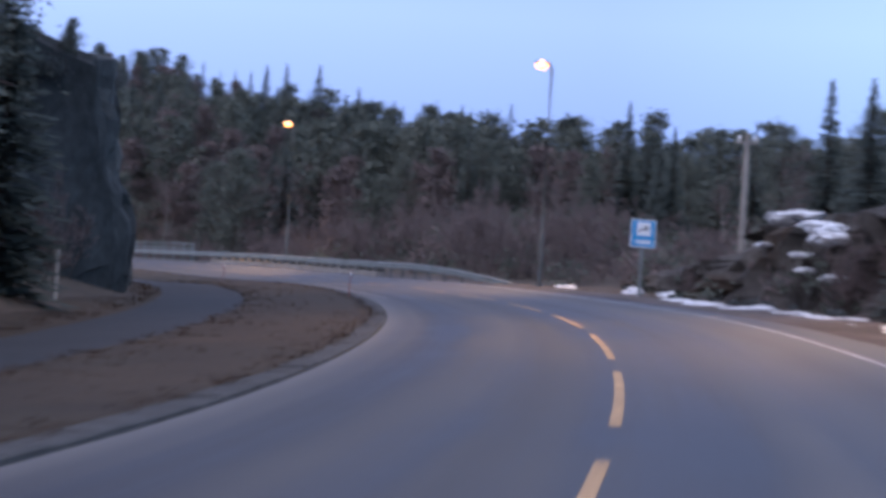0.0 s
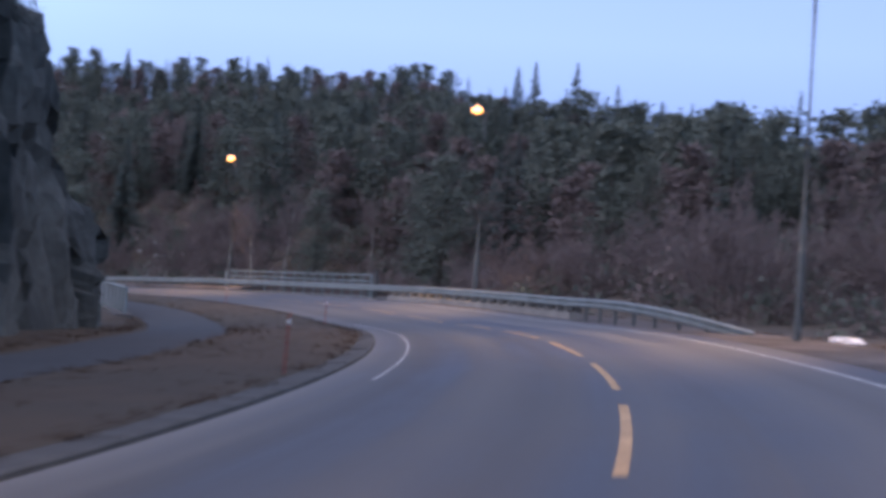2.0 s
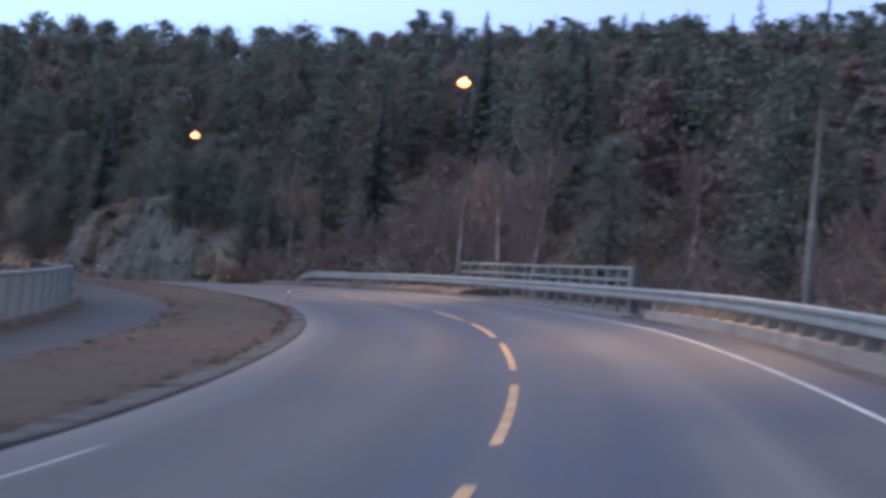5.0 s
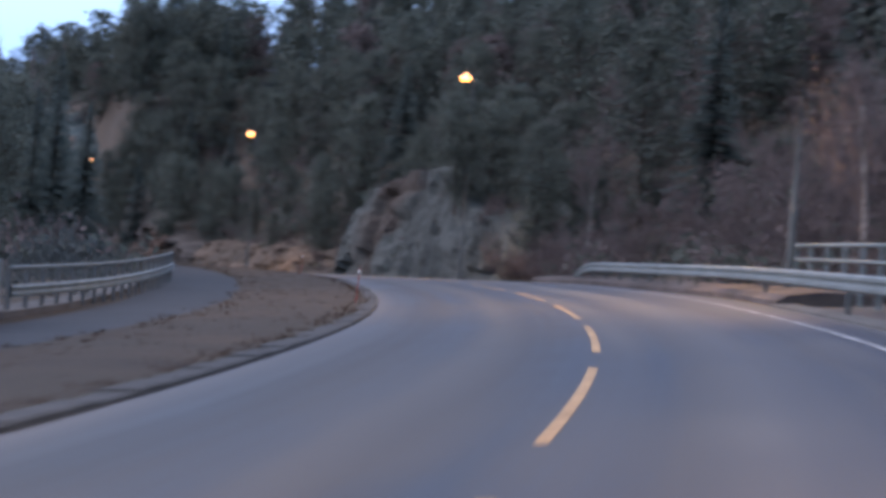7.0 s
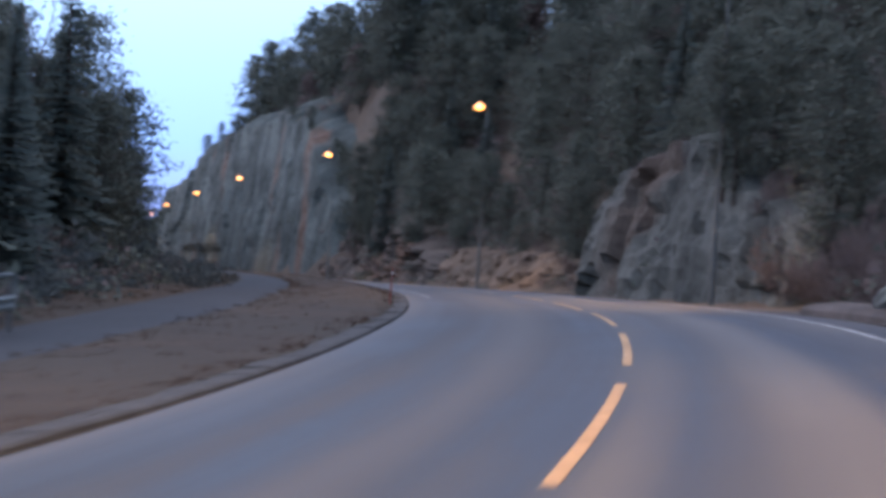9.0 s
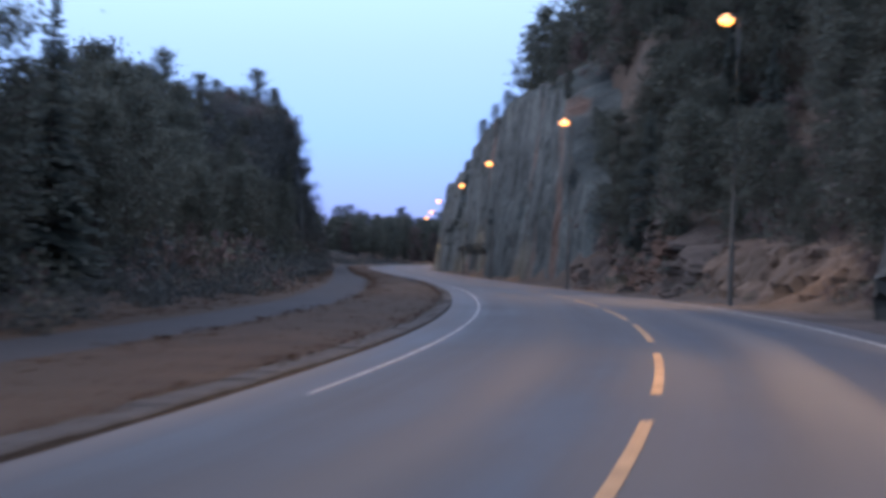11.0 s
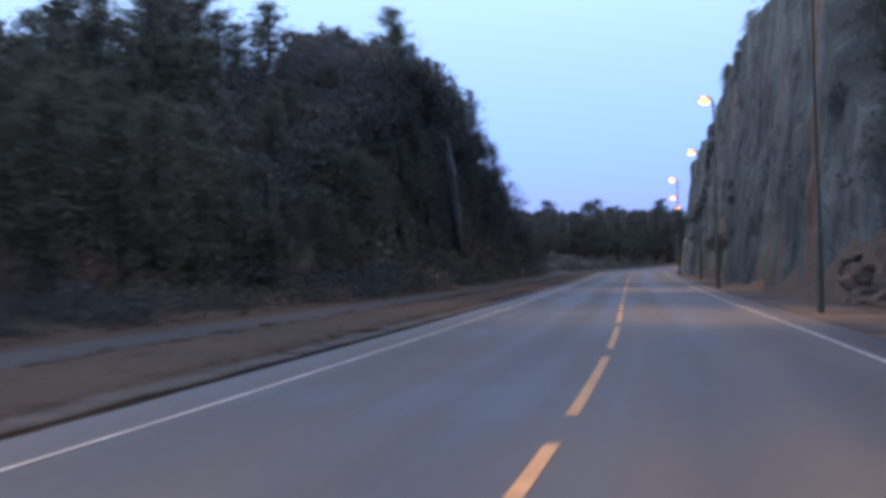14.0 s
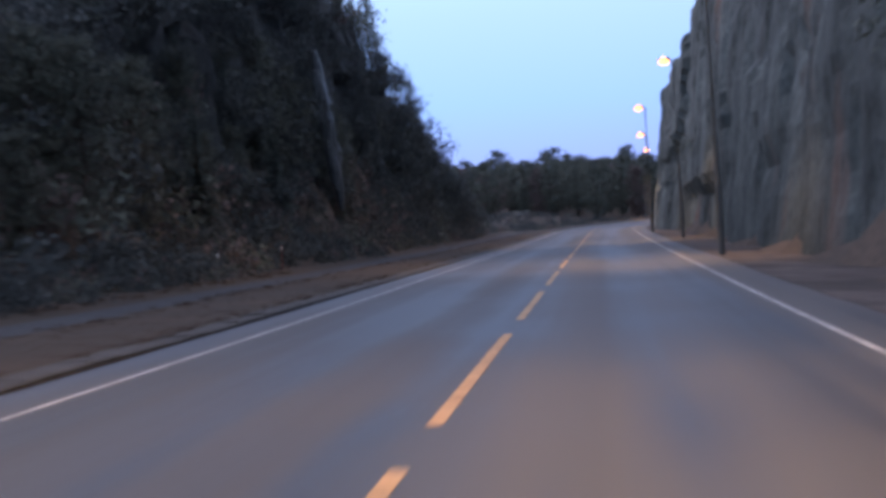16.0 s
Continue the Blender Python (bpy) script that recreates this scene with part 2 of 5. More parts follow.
OUTCROP = cliff("pale_grey_rock", (0.032, 0.036, 0.034), (0.078, 0.084, 0.079), (0.06, 0.046, 0.038), 0.03)
BANK_ROCK = cliff("dark_bank_rock", (0.024, 0.022, 0.02), (0.075, 0.07, 0.064), (0.045, 0.034, 0.026), 0.04, (0.4, 0.4, 0.5))
MOSSY = cliff("dark_mossy_rock", (0.018, 0.022, 0.023), (0.058, 0.066, 0.068), (0.028, 0.028, 0.022), 0.03)
STRAW = surface("straw_bank", (0.045, 0.034, 0.026), (0.15, 0.11, 0.08), 0.95, 0.6, 10, 0.6, patch=((0.07, 0.055, 0.042), 0.35))
SEEP = surface("frozen_seep", (0.035, 0.04, 0.044), (0.1, 0.11, 0.12), 0.4, 1.5, 12, 0.4, stretch=(1, 1, 0.25))
SNOW = surface("old_snow", (0.36, 0.38, 0.41), (0.68, 0.7, 0.73), 0.8, 1.0, 12, 0.4)
BARK = surface("bark", (0.025, 0.02, 0.018), (0.085, 0.065, 0.055), 0.95, 2, 15, 0.6, stretch=(1, 1, 0.3))
BIRCH_BARK = surface("birch_bark", (0.06, 0.055, 0.05), (0.36, 0.34, 0.32), 0.9, 1.6, 9, 0.3)
NEEDLES = foliage("spruce_needles", (0.062, 0.077, 0.072), (0.085, 0.103, 0.095))
PINE_NEEDLES = foliage("pine_needles", (0.093, 0.105, 0.09), (0.121, 0.136, 0.115))
HEATHER = foliage("dark_heather", (0.058, 0.068, 0.069), (0.084, 0.095, 0.095))
TWIGS = foliage("bare_twigs", (0.128, 0.104, 0.1), (0.156, 0.127, 0.122))
SODIUM = glowing("sodium_lamp", (1.0, 0.35, 0.045), 3.4)
SIGN_BLUE = surface("blue_sign_sheet", (0.03, 0.23, 0.48), (0.04, 0.29, 0.56), 0.4, 3, 30, 0.0)
SIGN_WHITE = surface("white_sign_sheet", (0.7, 0.7, 0.7), (0.8, 0.8, 0.8), 0.4, 3, 30, 0.0)
RED_PLASTIC = surface("red_plastic", (0.17, 0.03, 0.027), (0.25, 0.045, 0.038), 0.5, 3, 30, 0.0)
POLE_WOOD = surface("grey_weathered_pole", (0.16, 0.145, 0.13), (0.3, 0.28, 0.25), 0.9, 1.5, 12, 0.4, stretch=(1, 1, 0.15))

# ---- the road's line: distance along it, heading (degrees to the left of north), height, cross fall (degrees) ----
HEADINGS = [(-80, -17), (-24, -5), (0, -1.17), (12, 1.97), (24, 5.41), (36, 9.52), (48, 13.82), (60, 17.93), (72, 21.96), (84, 25.98), (96, 29.76),
            (108, 33.31), (120, 36.78), (132, 40.98), (144, 45.69), (156, 49.63), (168, 53.69), (180, 57.98), (192, 61.9), (204, 65.5), (216, 68.6),
            (228, 71.22), (240, 73.17), (252, 74.63), (264, 75.41), (276, 75.93), (420, 75.5), (436, 70), (560, 0), (640, -20)]
HEIGHTS = [(-80, -0.64), (0, 0), (20, 0.63), (40, 1.46), (60, 2.12), (80, 2.74), (100, 3.11), (120, 3.73), (140, 4.15), (160, 4.41), (180, 4.53),
           (200, 4.32), (220, 4.02), (240, 3.69), (260, 3.29), (280, 2.88), (300, 2.47), (360, 1.36), (420, 0.39), (460, 0.1), (640, 0)]
BANKS = [(-80, 1.1), (0, 2.22), (20, 3.71), (40, 3.56), (60, 3.32), (80, 3.77), (100, 5.28), (120, 5.44), (140, 5.08), (160, 5.33), (180, 3.85),
         (200, 1.83), (220, 0.65), (240, -0.57), (260, -1.47), (280, -1.49), (320, -0.95), (420, -0.12), (640, 0)]
STEP = 1.0
S_ALL = np.arange(-80.0, 640.1, STEP)


def eased(knots, k=9):
    a = np.interp(S_ALL, *zip(*knots))
    win = np.hanning(2 * k + 1) / np.hanning(2 * k + 1).sum()
    return np.convolve(np.pad(a, k, mode="reflect", reflect_type="odd"), win, "same")[k:-k]


HDG, ROAD_Z, BANK = np.radians(eased(HEADINGS)), eased(HEIGHTS), np.tan(np.radians(eased(BANKS)))
RX, RY = np.cumsum(-np.sin(HDG)) * STEP, np.cumsum(np.cos(HDG)) * STEP
zero = int(80 / STEP)
RX, RY = RX - RX[zero] - 1.558, RY - RY[zero]


def axis(s):
    return [np.interp(s, S_ALL, a) for a in (RX, RY, ROAD_Z, HDG, BANK)]


def crossfall(bank, r):
    """The road's cross fall, which dies out beyond the verges."""
    return bank * np.clip(r, -10, 7)


def at(s, r, up=0.0):
    """The place at s metres along the road, r to the right of its middle and up over its surface."""
    x, y, z, h, b = axis(s)
    return Vector((float(x + r * np.cos(h)), float(y + r * np.sin(h)), float(z + crossfall(b, r) + up)))


def facing(s):
    return math.degrees(float(np.interp(s, S_ALL, HDG)))


def nearest(x, y):
    """s and r of places given as arrays."""
    s, r = np.empty(len(x)), np.empty(len(x))
    for i in range(0, len(x), 4000):
        d = (x[i:i + 4000, None] - RX[None, ::2]) ** 2 + (y[i:i + 4000, None] - RY[None, ::2]) ** 2
        k = d.argmin(1) * 2
        c, sn = np.cos(HDG[k]), np.sin(HDG[k])
        dx, dy = x[i:i + 4000] - RX[k], y[i:i + 4000] - RY[k]
        s[i:i + 4000], r[i:i + 4000] = S_ALL[k] - sn * dx + c * dy, c * dx + sn * dy
    return s, r


# ---- helpers for meshes ----


def mesh_object(name, verts, faces, material, parent=None, smooth=False):
    me = bpy.data.meshes.new(name)
    me.from_pydata([tuple(v) for v in verts], [], faces)
    me.materials.append(material)
    if smooth:
        me.polygons.foreach_set("use_smooth", [True] * len(me.polygons))
    me.update()
    ob = new(name, me)
    ob.parent = parent
    return ob


def part(name, bm, material, parent, label=""):
    me = bpy.data.meshes.new(name)
    bm.to_mesh(me)
    bm.free()
    me.materials.append(material)
    ob = new(name, me)
    ob.parent = parent
    return tagged(ob, label)


def box(bm, x0, x1, y0, y1, z0, z1, bevel=0.0):
    m = Matrix.Translation(((x0 + x1) / 2, (y0 + y1) / 2, (z0 + z1) / 2)) @ Matrix.Diagonal((x1 - x0, y1 - y0, z1 - z0, 1))
    made = bmesh.ops.create_cube(bm, size=1, matrix=m)["verts"]
    if bevel:
        edges = list({e for v in made for e in v.link_edges})
        bmesh.ops.bevel(bm, geom=edges, offset=bevel, segments=1, affect="EDGES")
    return bm


def tube(bm, points, radii, sides=8):
    """A tube along points, closed at both ends."""
    rings = []
    for i, p in enumerate(points):
        p = Vector(p)
        a, b = Vector(points[max(i - 1, 0)]), Vector(points[min(i + 1, len(points) - 1)])
        q = (b - a).to_track_quat("Z", "X")
        rad = radii[i] if isinstance(radii, (list, tuple)) else radii
        rings.append([bm.verts.new(p + q @ Vector((rad * math.cos(math.tau * k / sides), rad * math.sin(math.tau * k / sides), 0))) for k in range(sides)])
    for a, b in zip(rings, rings[1:]):
        for k in range(sides):
            bm.faces.new((a[k], a[(k + 1) % sides], b[(k + 1) % sides], b[k]))
    bm.faces.new(rings[0][::-1])
    bm.faces.new(rings[-1])
    return bm


def thing(name, m, label, category, group="", kind=""):
    ob = new(name)
    ob.matrix_basis = m
    return tagged(ob, label, category, group, kind)


def beside_path(s, r):
    """Past the bridge the footpath narrows and draws closer to the road."""
    g = min(max((s - 186) / 46, 0), 1)
    return r if r > -4.25 or r < -13.2 else r + g * g * (3 - 2 * g) * (float(np.interp(r, [-13.2, -10.25, -7.6, -4.25], [-13.2, -8.15, -6.6, -4.25])) - r)


def ribbon(name, s0, s1, profile, material, parent=None, step=2.0, closed=False, wobble=0.0):
    """A strip along the road; profile: (r, up) points from left to right."""
    ss = np.arange(s0, s1 + 0.01, step)
    verts, faces, n = [], [], len(profile)
    for i, s in enumerate(ss):
        for j, (r, up) in enumerate(profile):
            w = wobble * noise.noise(Vector((s * 0.35, j * 7.3, r))) if 0 < wobble else 0
            verts.append(at(s, beside_path(s, r + w), up))
    for i in range(len(ss) - 1):
        for j in range(n if closed else n - 1):
            a, b = i * n + j, i * n + (j + 1) % n
            faces.append((a, b, b + n, a + n))
    if closed:
        faces += [tuple(range(n))[::-1], tuple((len(ss) - 1) * n + j for j in range(n))]
    ob = mesh_object(name, verts, faces, material, parent)
    layer = ob.data.uv_layers.new(name="along")
    idx = np.empty(len(ob.data.loops), np.int32)
    ob.data.loops.foreach_get("vertex_index", idx)
    uv = np.stack([np.array([r for r, _ in profile])[idx % n], ss[idx // n]], 1)
    layer.data.foreach_set("uv", uv.astype(np.float32).ravel())
    return ob


# ---- ground ----


def smooth(a, lo, hi):
    t = np.clip((a - lo) / (hi - lo), 0, 1)
    return t * t * (3 - 2 * t)


RIGHT_HILL = [(-80, 3), (40, 3), (85, 3), (115, 5), (140, 7), (160, 9.2), (180, 12), (200, 14.2), (230, 16.8), (262, 19.2), (300, 25), (400, 24), (430, 13), (470, 3), (640, 3)]
LEFT_HILL = [(-80, 10), (60, 10), (85, 4), (130, -2), (165, 0), (200, 1), (260, 2.5), (300, 4.5), (320, 7), (334, 9.5), (345, 12), (368, 14.6), (394, 11.8), (410, 8.5), (430, 5), (447, 1), (640, 1)]


def terrain(s, r):
    """Height of the ground at arrays s, r."""
    z, b = np.interp(s, S_ALL, ROAD_Z), np.interp(s, S_ALL, BANK)
    near = z + crossfall(b, r) - 0.35 * smooth(np.abs(r), 5.5, 3.5) - 0.12
    high = np.interp(s, *zip(*RIGHT_HILL))
    start = np.interp(s, [200, 262, 290, 300, 430, 450], [8, 8, 9.5, 8.5, 8.5, 9])
    hr = high * (0.75 * smooth(r, start, start + np.interp(s, [285, 300], [16, 5])) + 0.25 * smooth(r, 20, 45)) + 6 * smooth(r, 60, 170) + 11 * smooth(s, 190, 240) * smooth(s, 330, 290) * smooth(r, 50, 105)
    hl = np.interp(s, *zip(*LEFT_HILL)) * smooth(-r, 11.5, np.interp(s, [285, 310], [26, 17]))
    dip = -3.2 * smooth(s, 122, 136) * smooth(s, 172, 160) * (smooth(r, 6.8, 10) + smooth(-r, 11.5, 15))
    return near + np.where(r > 0, hr, hl) + dip


def spread(lo, hi, fine):
    core = np.arange(lo, hi + 0.1, fine)
    out, d, a = [], fine, 0.0
    while a < 2600:
        d *= 1.28
        a += d
        out.append(a)
    return np.r_[lo - np.array(out)[::-1], core, hi + np.array(out)]


gx, gy = spread(-430, 70, 3.0), spread(-60, 330, 3.0)
GX, GY = [a.ravel() for a in np.meshgrid(gx, gy)]
gs, gr = nearest(GX, GY)
bump = np.array([noise.noise(Vector((x * 0.06, y * 0.06, 0))) + 0.4 * noise.noise(Vector((x * 0.25, y * 0.25, 4))) for x, y in zip(GX, GY)])
far = smooth(np.maximum(np.abs(GX + 180) - 260, np.abs(GY - 135) - 200), 0, 300)
GZ = terrain(gs, np.clip(gr, -170, 170)) * (1 - far) + 6 * far + bump * 0.9 * smooth(np.abs(gr), 10.5, 18)
nx, ny = len(gx), len(gy)
gf = [(j * nx + i, j * nx + i + 1, (j + 1) * nx + i + 1, (j + 1) * nx + i) for j in range(ny - 1) for i in range(nx - 1)]
ground = mesh_object("ground", np.stack([GX, GY, GZ], 1), gf, FOREST_FLOOR, smooth=True)
tagged(ground, "dark forest floor with dead leaves and heather", "ground", kind="structure")


def ground_z(x, y):
    i, j = min(max(int(np.searchsorted(gx, x)) - 1, 0), nx - 2), min(max(int(np.searchsorted(gy, y)) - 1, 0), ny - 2)
    u, v = (x - gx[i]) / (gx[i + 1] - gx[i]), (y - gy[j]) / (gy[j + 1] - gy[j])
    z = GZ.reshape(ny, nx)
    return float((z[j, i] * (1 - u) + z[j, i + 1] * u) * (1 - v) + (z[j + 1, i] * (1 - u) + z[j + 1, i + 1] * u) * v)


S0, S1 = -60, 600
road = tagged(ribbon("road", S0, S1, [(-3.93, 0), (-1.9, 0.0), (0, 0.0), (1.9, 0.0), (3.7, 0), (4.45, -0.03)], ASPHALT), "worn grey asphalt of a two-lane road", "road", kind="structure")
shoulder = tagged(ribbon("shoulder", S0, S1, [(4.40, -0.02), (5.4, -0.05), (7.0, -0.08), (8.6, -0.14)], GRAVEL, wobble=0.1), "gravel verge along the road", "verge", kind="structure")
grass_strip = tagged(ribbon("grass_strip", S0, S1, [(-7.72, -0.02), (-7.66, 0.05), (-7.2, 0.07), (-6.4, 0.09), (-5.4, 0.10), (-4.5, 0.08), (-4.25, 0.055)], GRASS, wobble=0.12), "strip of withered brown grass between road and path", "verge", kind="structure")
path = tagged(ribbon("footpath", S0, S1, [(-10.3, 0.0), (-9.0, 0.03), (-7.5, 0.02)], PATH_ASPHALT), "dark asphalt footpath", "path", kind="structure")
left_verge = tagged(ribbon("path_verge", S0, S1, [(-13.2, 0.12), (-12, 0.10), (-11, 0.06), (-10.2, -0.01)], GRASS, wobble=0.15), "withered grass and gravel beside the footpath", "verge", kind="structure")
kerb = tagged(ribbon("kerb", S0, 5, [(-4.28, -0.1), (-4.28, 0.065), (-3.96, 0.065), (-3.91, 0.045), (-3.89, -0.1)], KERB), "worn concrete kerb stones along the road", "kerb", kind="structure")
ribbon("kerb_run", 305, S1, [(-4.28, -0.1), (-4.28, 0.065), (-3.96, 0.065), (-3.91, 0.045), (-3.89, -0.1)], KERB, kerb)

# markings
LINE_COUNT, LINE_ENDS = (-3, 0, 3, 9, 11, 18, 20, 21, 22, 23, 24, 25, 26, 40), (-4.3, 25.8, 55.4, 116.6, 136.5, 206.7, 228.2, 238.5, 249.2, 260.4, 271.8, 283.0, 293.9, 459.0)
for k in range(-2, 40):
    end = float(np.interp(k, LINE_COUNT, LINE_ENDS))
    long = 7.3 if k < 20 else 8.4 if k < 23 else 8.9
    ribbon("centre_line_mark", end - long, end, [(-0.052, 0.006), (0.052, 0.006)], YELLOW, road, step=long / 4)
ribbon("edge_line", S0, S1, [(3.42, 0.005), (3.5, 0.005)], WHITE_PAINT, road)
for a, b, wide in ((-60, -20, 0.04), (60, 100, 0.035), (199, 235, 0.045), (235, 600, 0.06)):
    ribbon("edge_line", a, b, [(-3.21, 0.005), (-3.21 + wide, 0.005)], WHITE_PAINT, road, step=1.5)


# ---- street lamps ----


def street_lamp(s, r, up, height=9.6):
    """Galvanised pole with a short arm towards the road and a sodium head."""
    base = at(s, r, up)
    base.z = min(base.z, ground_z(base.x, base.y) + 0.4)
    tall = at(s, r, 0).z + height - base.z
    lamp = thing("street_lamp", Matrix.Translation(base) @ pose(0, 0, 0, 0, 0, facing(s) + (180 if r < 0 else 0)), "tall galvanised street lamp with a lit amber sodium head", "street lamp", "street lamps along the road")
    part("pole", tube(bmesh.new(), [(0, 0, -0.6), (0, 0, 0.1), (0, 0, 2.2), (0, 0, 2.3), (0, 0, tall - 0.12), (-0.06, 0, tall + 0.03), (-0.2, 0, tall + 0.08)], [0.1, 0.1, 0.1, 0.08, 0.055, 0.05, 0.045]), POLE_STEEL, lamp)
    bm = bmesh.new()
    bmesh.ops.create_uvsphere(bm, u_segments=14, v_segments=8, radius=0.5, matrix=pose(-0.42, 0, tall + 0.12) @ Matrix.Diagonal((0.72, 0.34, 0.2, 1)))
    head = part("lamp_head", bm, POLE_STEEL, lamp)
    bm = bmesh.new()
    bmesh.ops.create_uvsphere(bm, u_segments=14, v_segments=8, radius=0.5, matrix=pose(-0.45, 0, tall + 0.04) @ Matrix.Diagonal((0.56, 0.38, 0.4, 1)))
    glow = part("glass_bowl", bm, SODIUM, head, "glowing amber glass bowl")
    light = new("lamp_light", bpy.data.lights.new("lamp_light", "SPOT"))
    light.data.spot_size, light.data.spot_blend = radians(125), 1.0
    light.data.energy, light.data.color, light.data.shadow_soft_size = 3500, (1.0, 0.55, 0.2), 0.2
    light.matrix_basis = lamp.matrix_basis @ pose(-1.0, 0, tall - 0.2, 0, 22, 0)
    return lamp


for s, r, tall in ((-4, 6.2, 9.5), (38, 6.2, 9.5), (78.8, 6.3, 9.5), (119.9, 6.2, 9.28), (160.5, 6.0, 9.12), (202.2, 5.4, 9.75), (244.2, 5.95, 9.82), (284.2, 5.2, 9.5), (327, 4.65, 9.42), (368.4, 5.35, 9.33), (396, 4.45, 8.5), (423.2, 4.95, 7.8), (470, -4.6, 7.6)):
    street_lamp(s, r, -0.1, tall)

# ---- guard rail ----


def guard_rail(name, s0, s1, r):
    """W-beam on posts whose ends bow outwards and go down into the ground."""
    rail = thing(name, Matrix(), "galvanised W-beam guard rail on steel posts", "guard rail")
    ss = np.arange(s0, s1 + 0.01, 1.0)
    shape = [(0.0, -0.155), (0.05, -0.12), (0.05, -0.06), (-0.01, -0.02), (-0.01, 0.02), (0.05, 0.06), (0.05, 0.12), (0.0, 0.155), (-0.03, 0.155), (0.02, 0.12), (0.02, 0.06), (-0.04, 0.02), (-0.04, -0.02), (0.02, -0.06), (0.02, -0.12), (-0.03, -0.155)]
    verts, faces, n = [], [], len(shape)

    def lay(s):
        a, b = 1 - min(s - s0, 13) / 13, 1 - min(s1 - s, 5) / 5
        return r + 1.5 * a * a + 0.5 * b * b, 0.6 - 0.72 * max(a, b) ** 2

    for s in ss:
        rr, up = lay(s)
        verts += [at(s, rr - q, up + v) for q, v in shape]
    for i in range(len(ss) - 1):
        for j in range(n):
            a, b = i * n + j, i * n + (j + 1) % n
            faces.append((a, b, b + n, a + n))
    mesh_object("beam", verts, faces, GALVANISED, rail)
    s = s0 + 3
    while s < s1 - 2:
        # on the parapet and the bridge deck the beam is bolted to brackets, with few posts
        if 99 < s < 131 or 131 <= s < 164 and int(s - s0) % 8 != 3:
            s += 2.0
            continue
        rr, up = lay(s)
        bm = box(bmesh.new(), 0.03, 0.13, -0.05, 0.05, -0.5, max(up + 0.1, 0.1), 0.01)
        post = part("post", bm, POLE_STEEL, rail)
        post.matrix_basis = Matrix.Translation(at(s, rr, -0.05)) @ pose(0, 0, 0, 0, 0, facing(s))
        s += 2.0
    return rail


guard_rail("guard_rail", 82.5, 184, 4.7)

# ---- bridge ----


def ramped(*knots):
    return lambda s: float(np.interp(s, *zip(*knots)))


def bridge_railing(name, s0, s1, r0, r1, height, label, gap, bars, thick=0.05):
    """Posts with round bars at shares of the height."""
    rail = thing(name, Matrix(), label, "railing")

    def off(s):
        return r0 + (r1 - r0) * (s - s0) / (s1 - s0)

    for share in bars:
        part("bar", tube(bmesh.new(), [at(s, off(s), height * share) for s in np.linspace(s0, s1, int((s1 - s0) / 2) + 1)], thick, 6), PAINTED_RAIL, rail)
    n = int(round((s1 - s0) / gap))
    for k in range(n + 1):
        s = s0 + (s1 - s0) * k / n
        w = 0.07 if k in (0, n) else 0.04
        post = part("post", box(bmesh.new(), -w, w, -w, w, -0.4, height, 0.012), PAINTED_RAIL, rail)
        post.matrix_basis = Matrix.Translation(at(s, off(s))) @ pose(0, 0, 0, 0, 0, facing(s))
    return rail


bridge_railing("bridge_railing", 134.5, 162, 5.35, 6.5, 1.25, "grey steel bridge railing with two bars and many posts", 1.85, (1.0, 0.72), 0.04)
pillar = thing("railing_pillar", Matrix.Translation(at(133.6, 5.3)) @ pose(0, 0, 0, 0, 0, facing(133.6)), "weathered concrete pillar at the end of the bridge railing", "pillar")
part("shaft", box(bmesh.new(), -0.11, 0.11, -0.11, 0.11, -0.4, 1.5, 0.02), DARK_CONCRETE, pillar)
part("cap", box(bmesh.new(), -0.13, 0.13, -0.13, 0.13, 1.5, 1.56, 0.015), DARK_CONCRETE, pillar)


def path_railing(s0, s1, r0, r1):
    """Posts with a thin top rail, bent down at its end, and a corrugated beam half way up."""
    rail = thing("path_railing", Matrix(), "grey steel railing with a corrugated beam along the footpath", "railing")
    ss = np.linspace(s0, s1, 28)
    off = ramped((s0, r0), (s1, r1))
    top = [at(s, off(s), 0.97) for s in ss] + [at(s1 + 0.25, r1, 0.9), at(s1 + 0.32, r1, 0.7), at(s1 + 0.25, r1, 0.5)]
    part("top_rail", tube(bmesh.new(), top, 0.032, 6), PAINTED_RAIL, rail)
    shape = [(0.0, -0.12), (0.045, -0.085), (0.045, -0.045), (0.0, -0.012), (0.0, 0.012), (0.045, 0.045), (0.045, 0.085), (0.0, 0.12), (-0.02, 0.12), (-0.02, -0.12)]
    n = len(shape)
    verts = [at(s, off(s) + 0.05 + q, 0.51 + v) for s in ss for q, v in shape]
    faces = [(i * n + j, i * n + (j + 1) % n, (i + 1) * n + (j + 1) % n, (i + 1) * n + j) for i in range(len(ss) - 1) for j in range(n)]
    mesh_object("beam", verts, faces, PAINTED_RAIL, rail)
    count = int(round((s1 - s0) / 1.35))
    for k in range(count + 1):
        s = s0 + (s1 - s0) * k / count
        post = part("post", box(bmesh.new(), -0.05, 0.03, -0.05, 0.05, -0.4, 0.97, 0.012), DARK_RAIL, rail)
        post.matrix_basis = Matrix.Translation(at(s, off(s))) @ pose(0, 0, 0, 0, 0, facing(s))
    return rail


path_railing(151.5, 178, -10.8, -9.9)


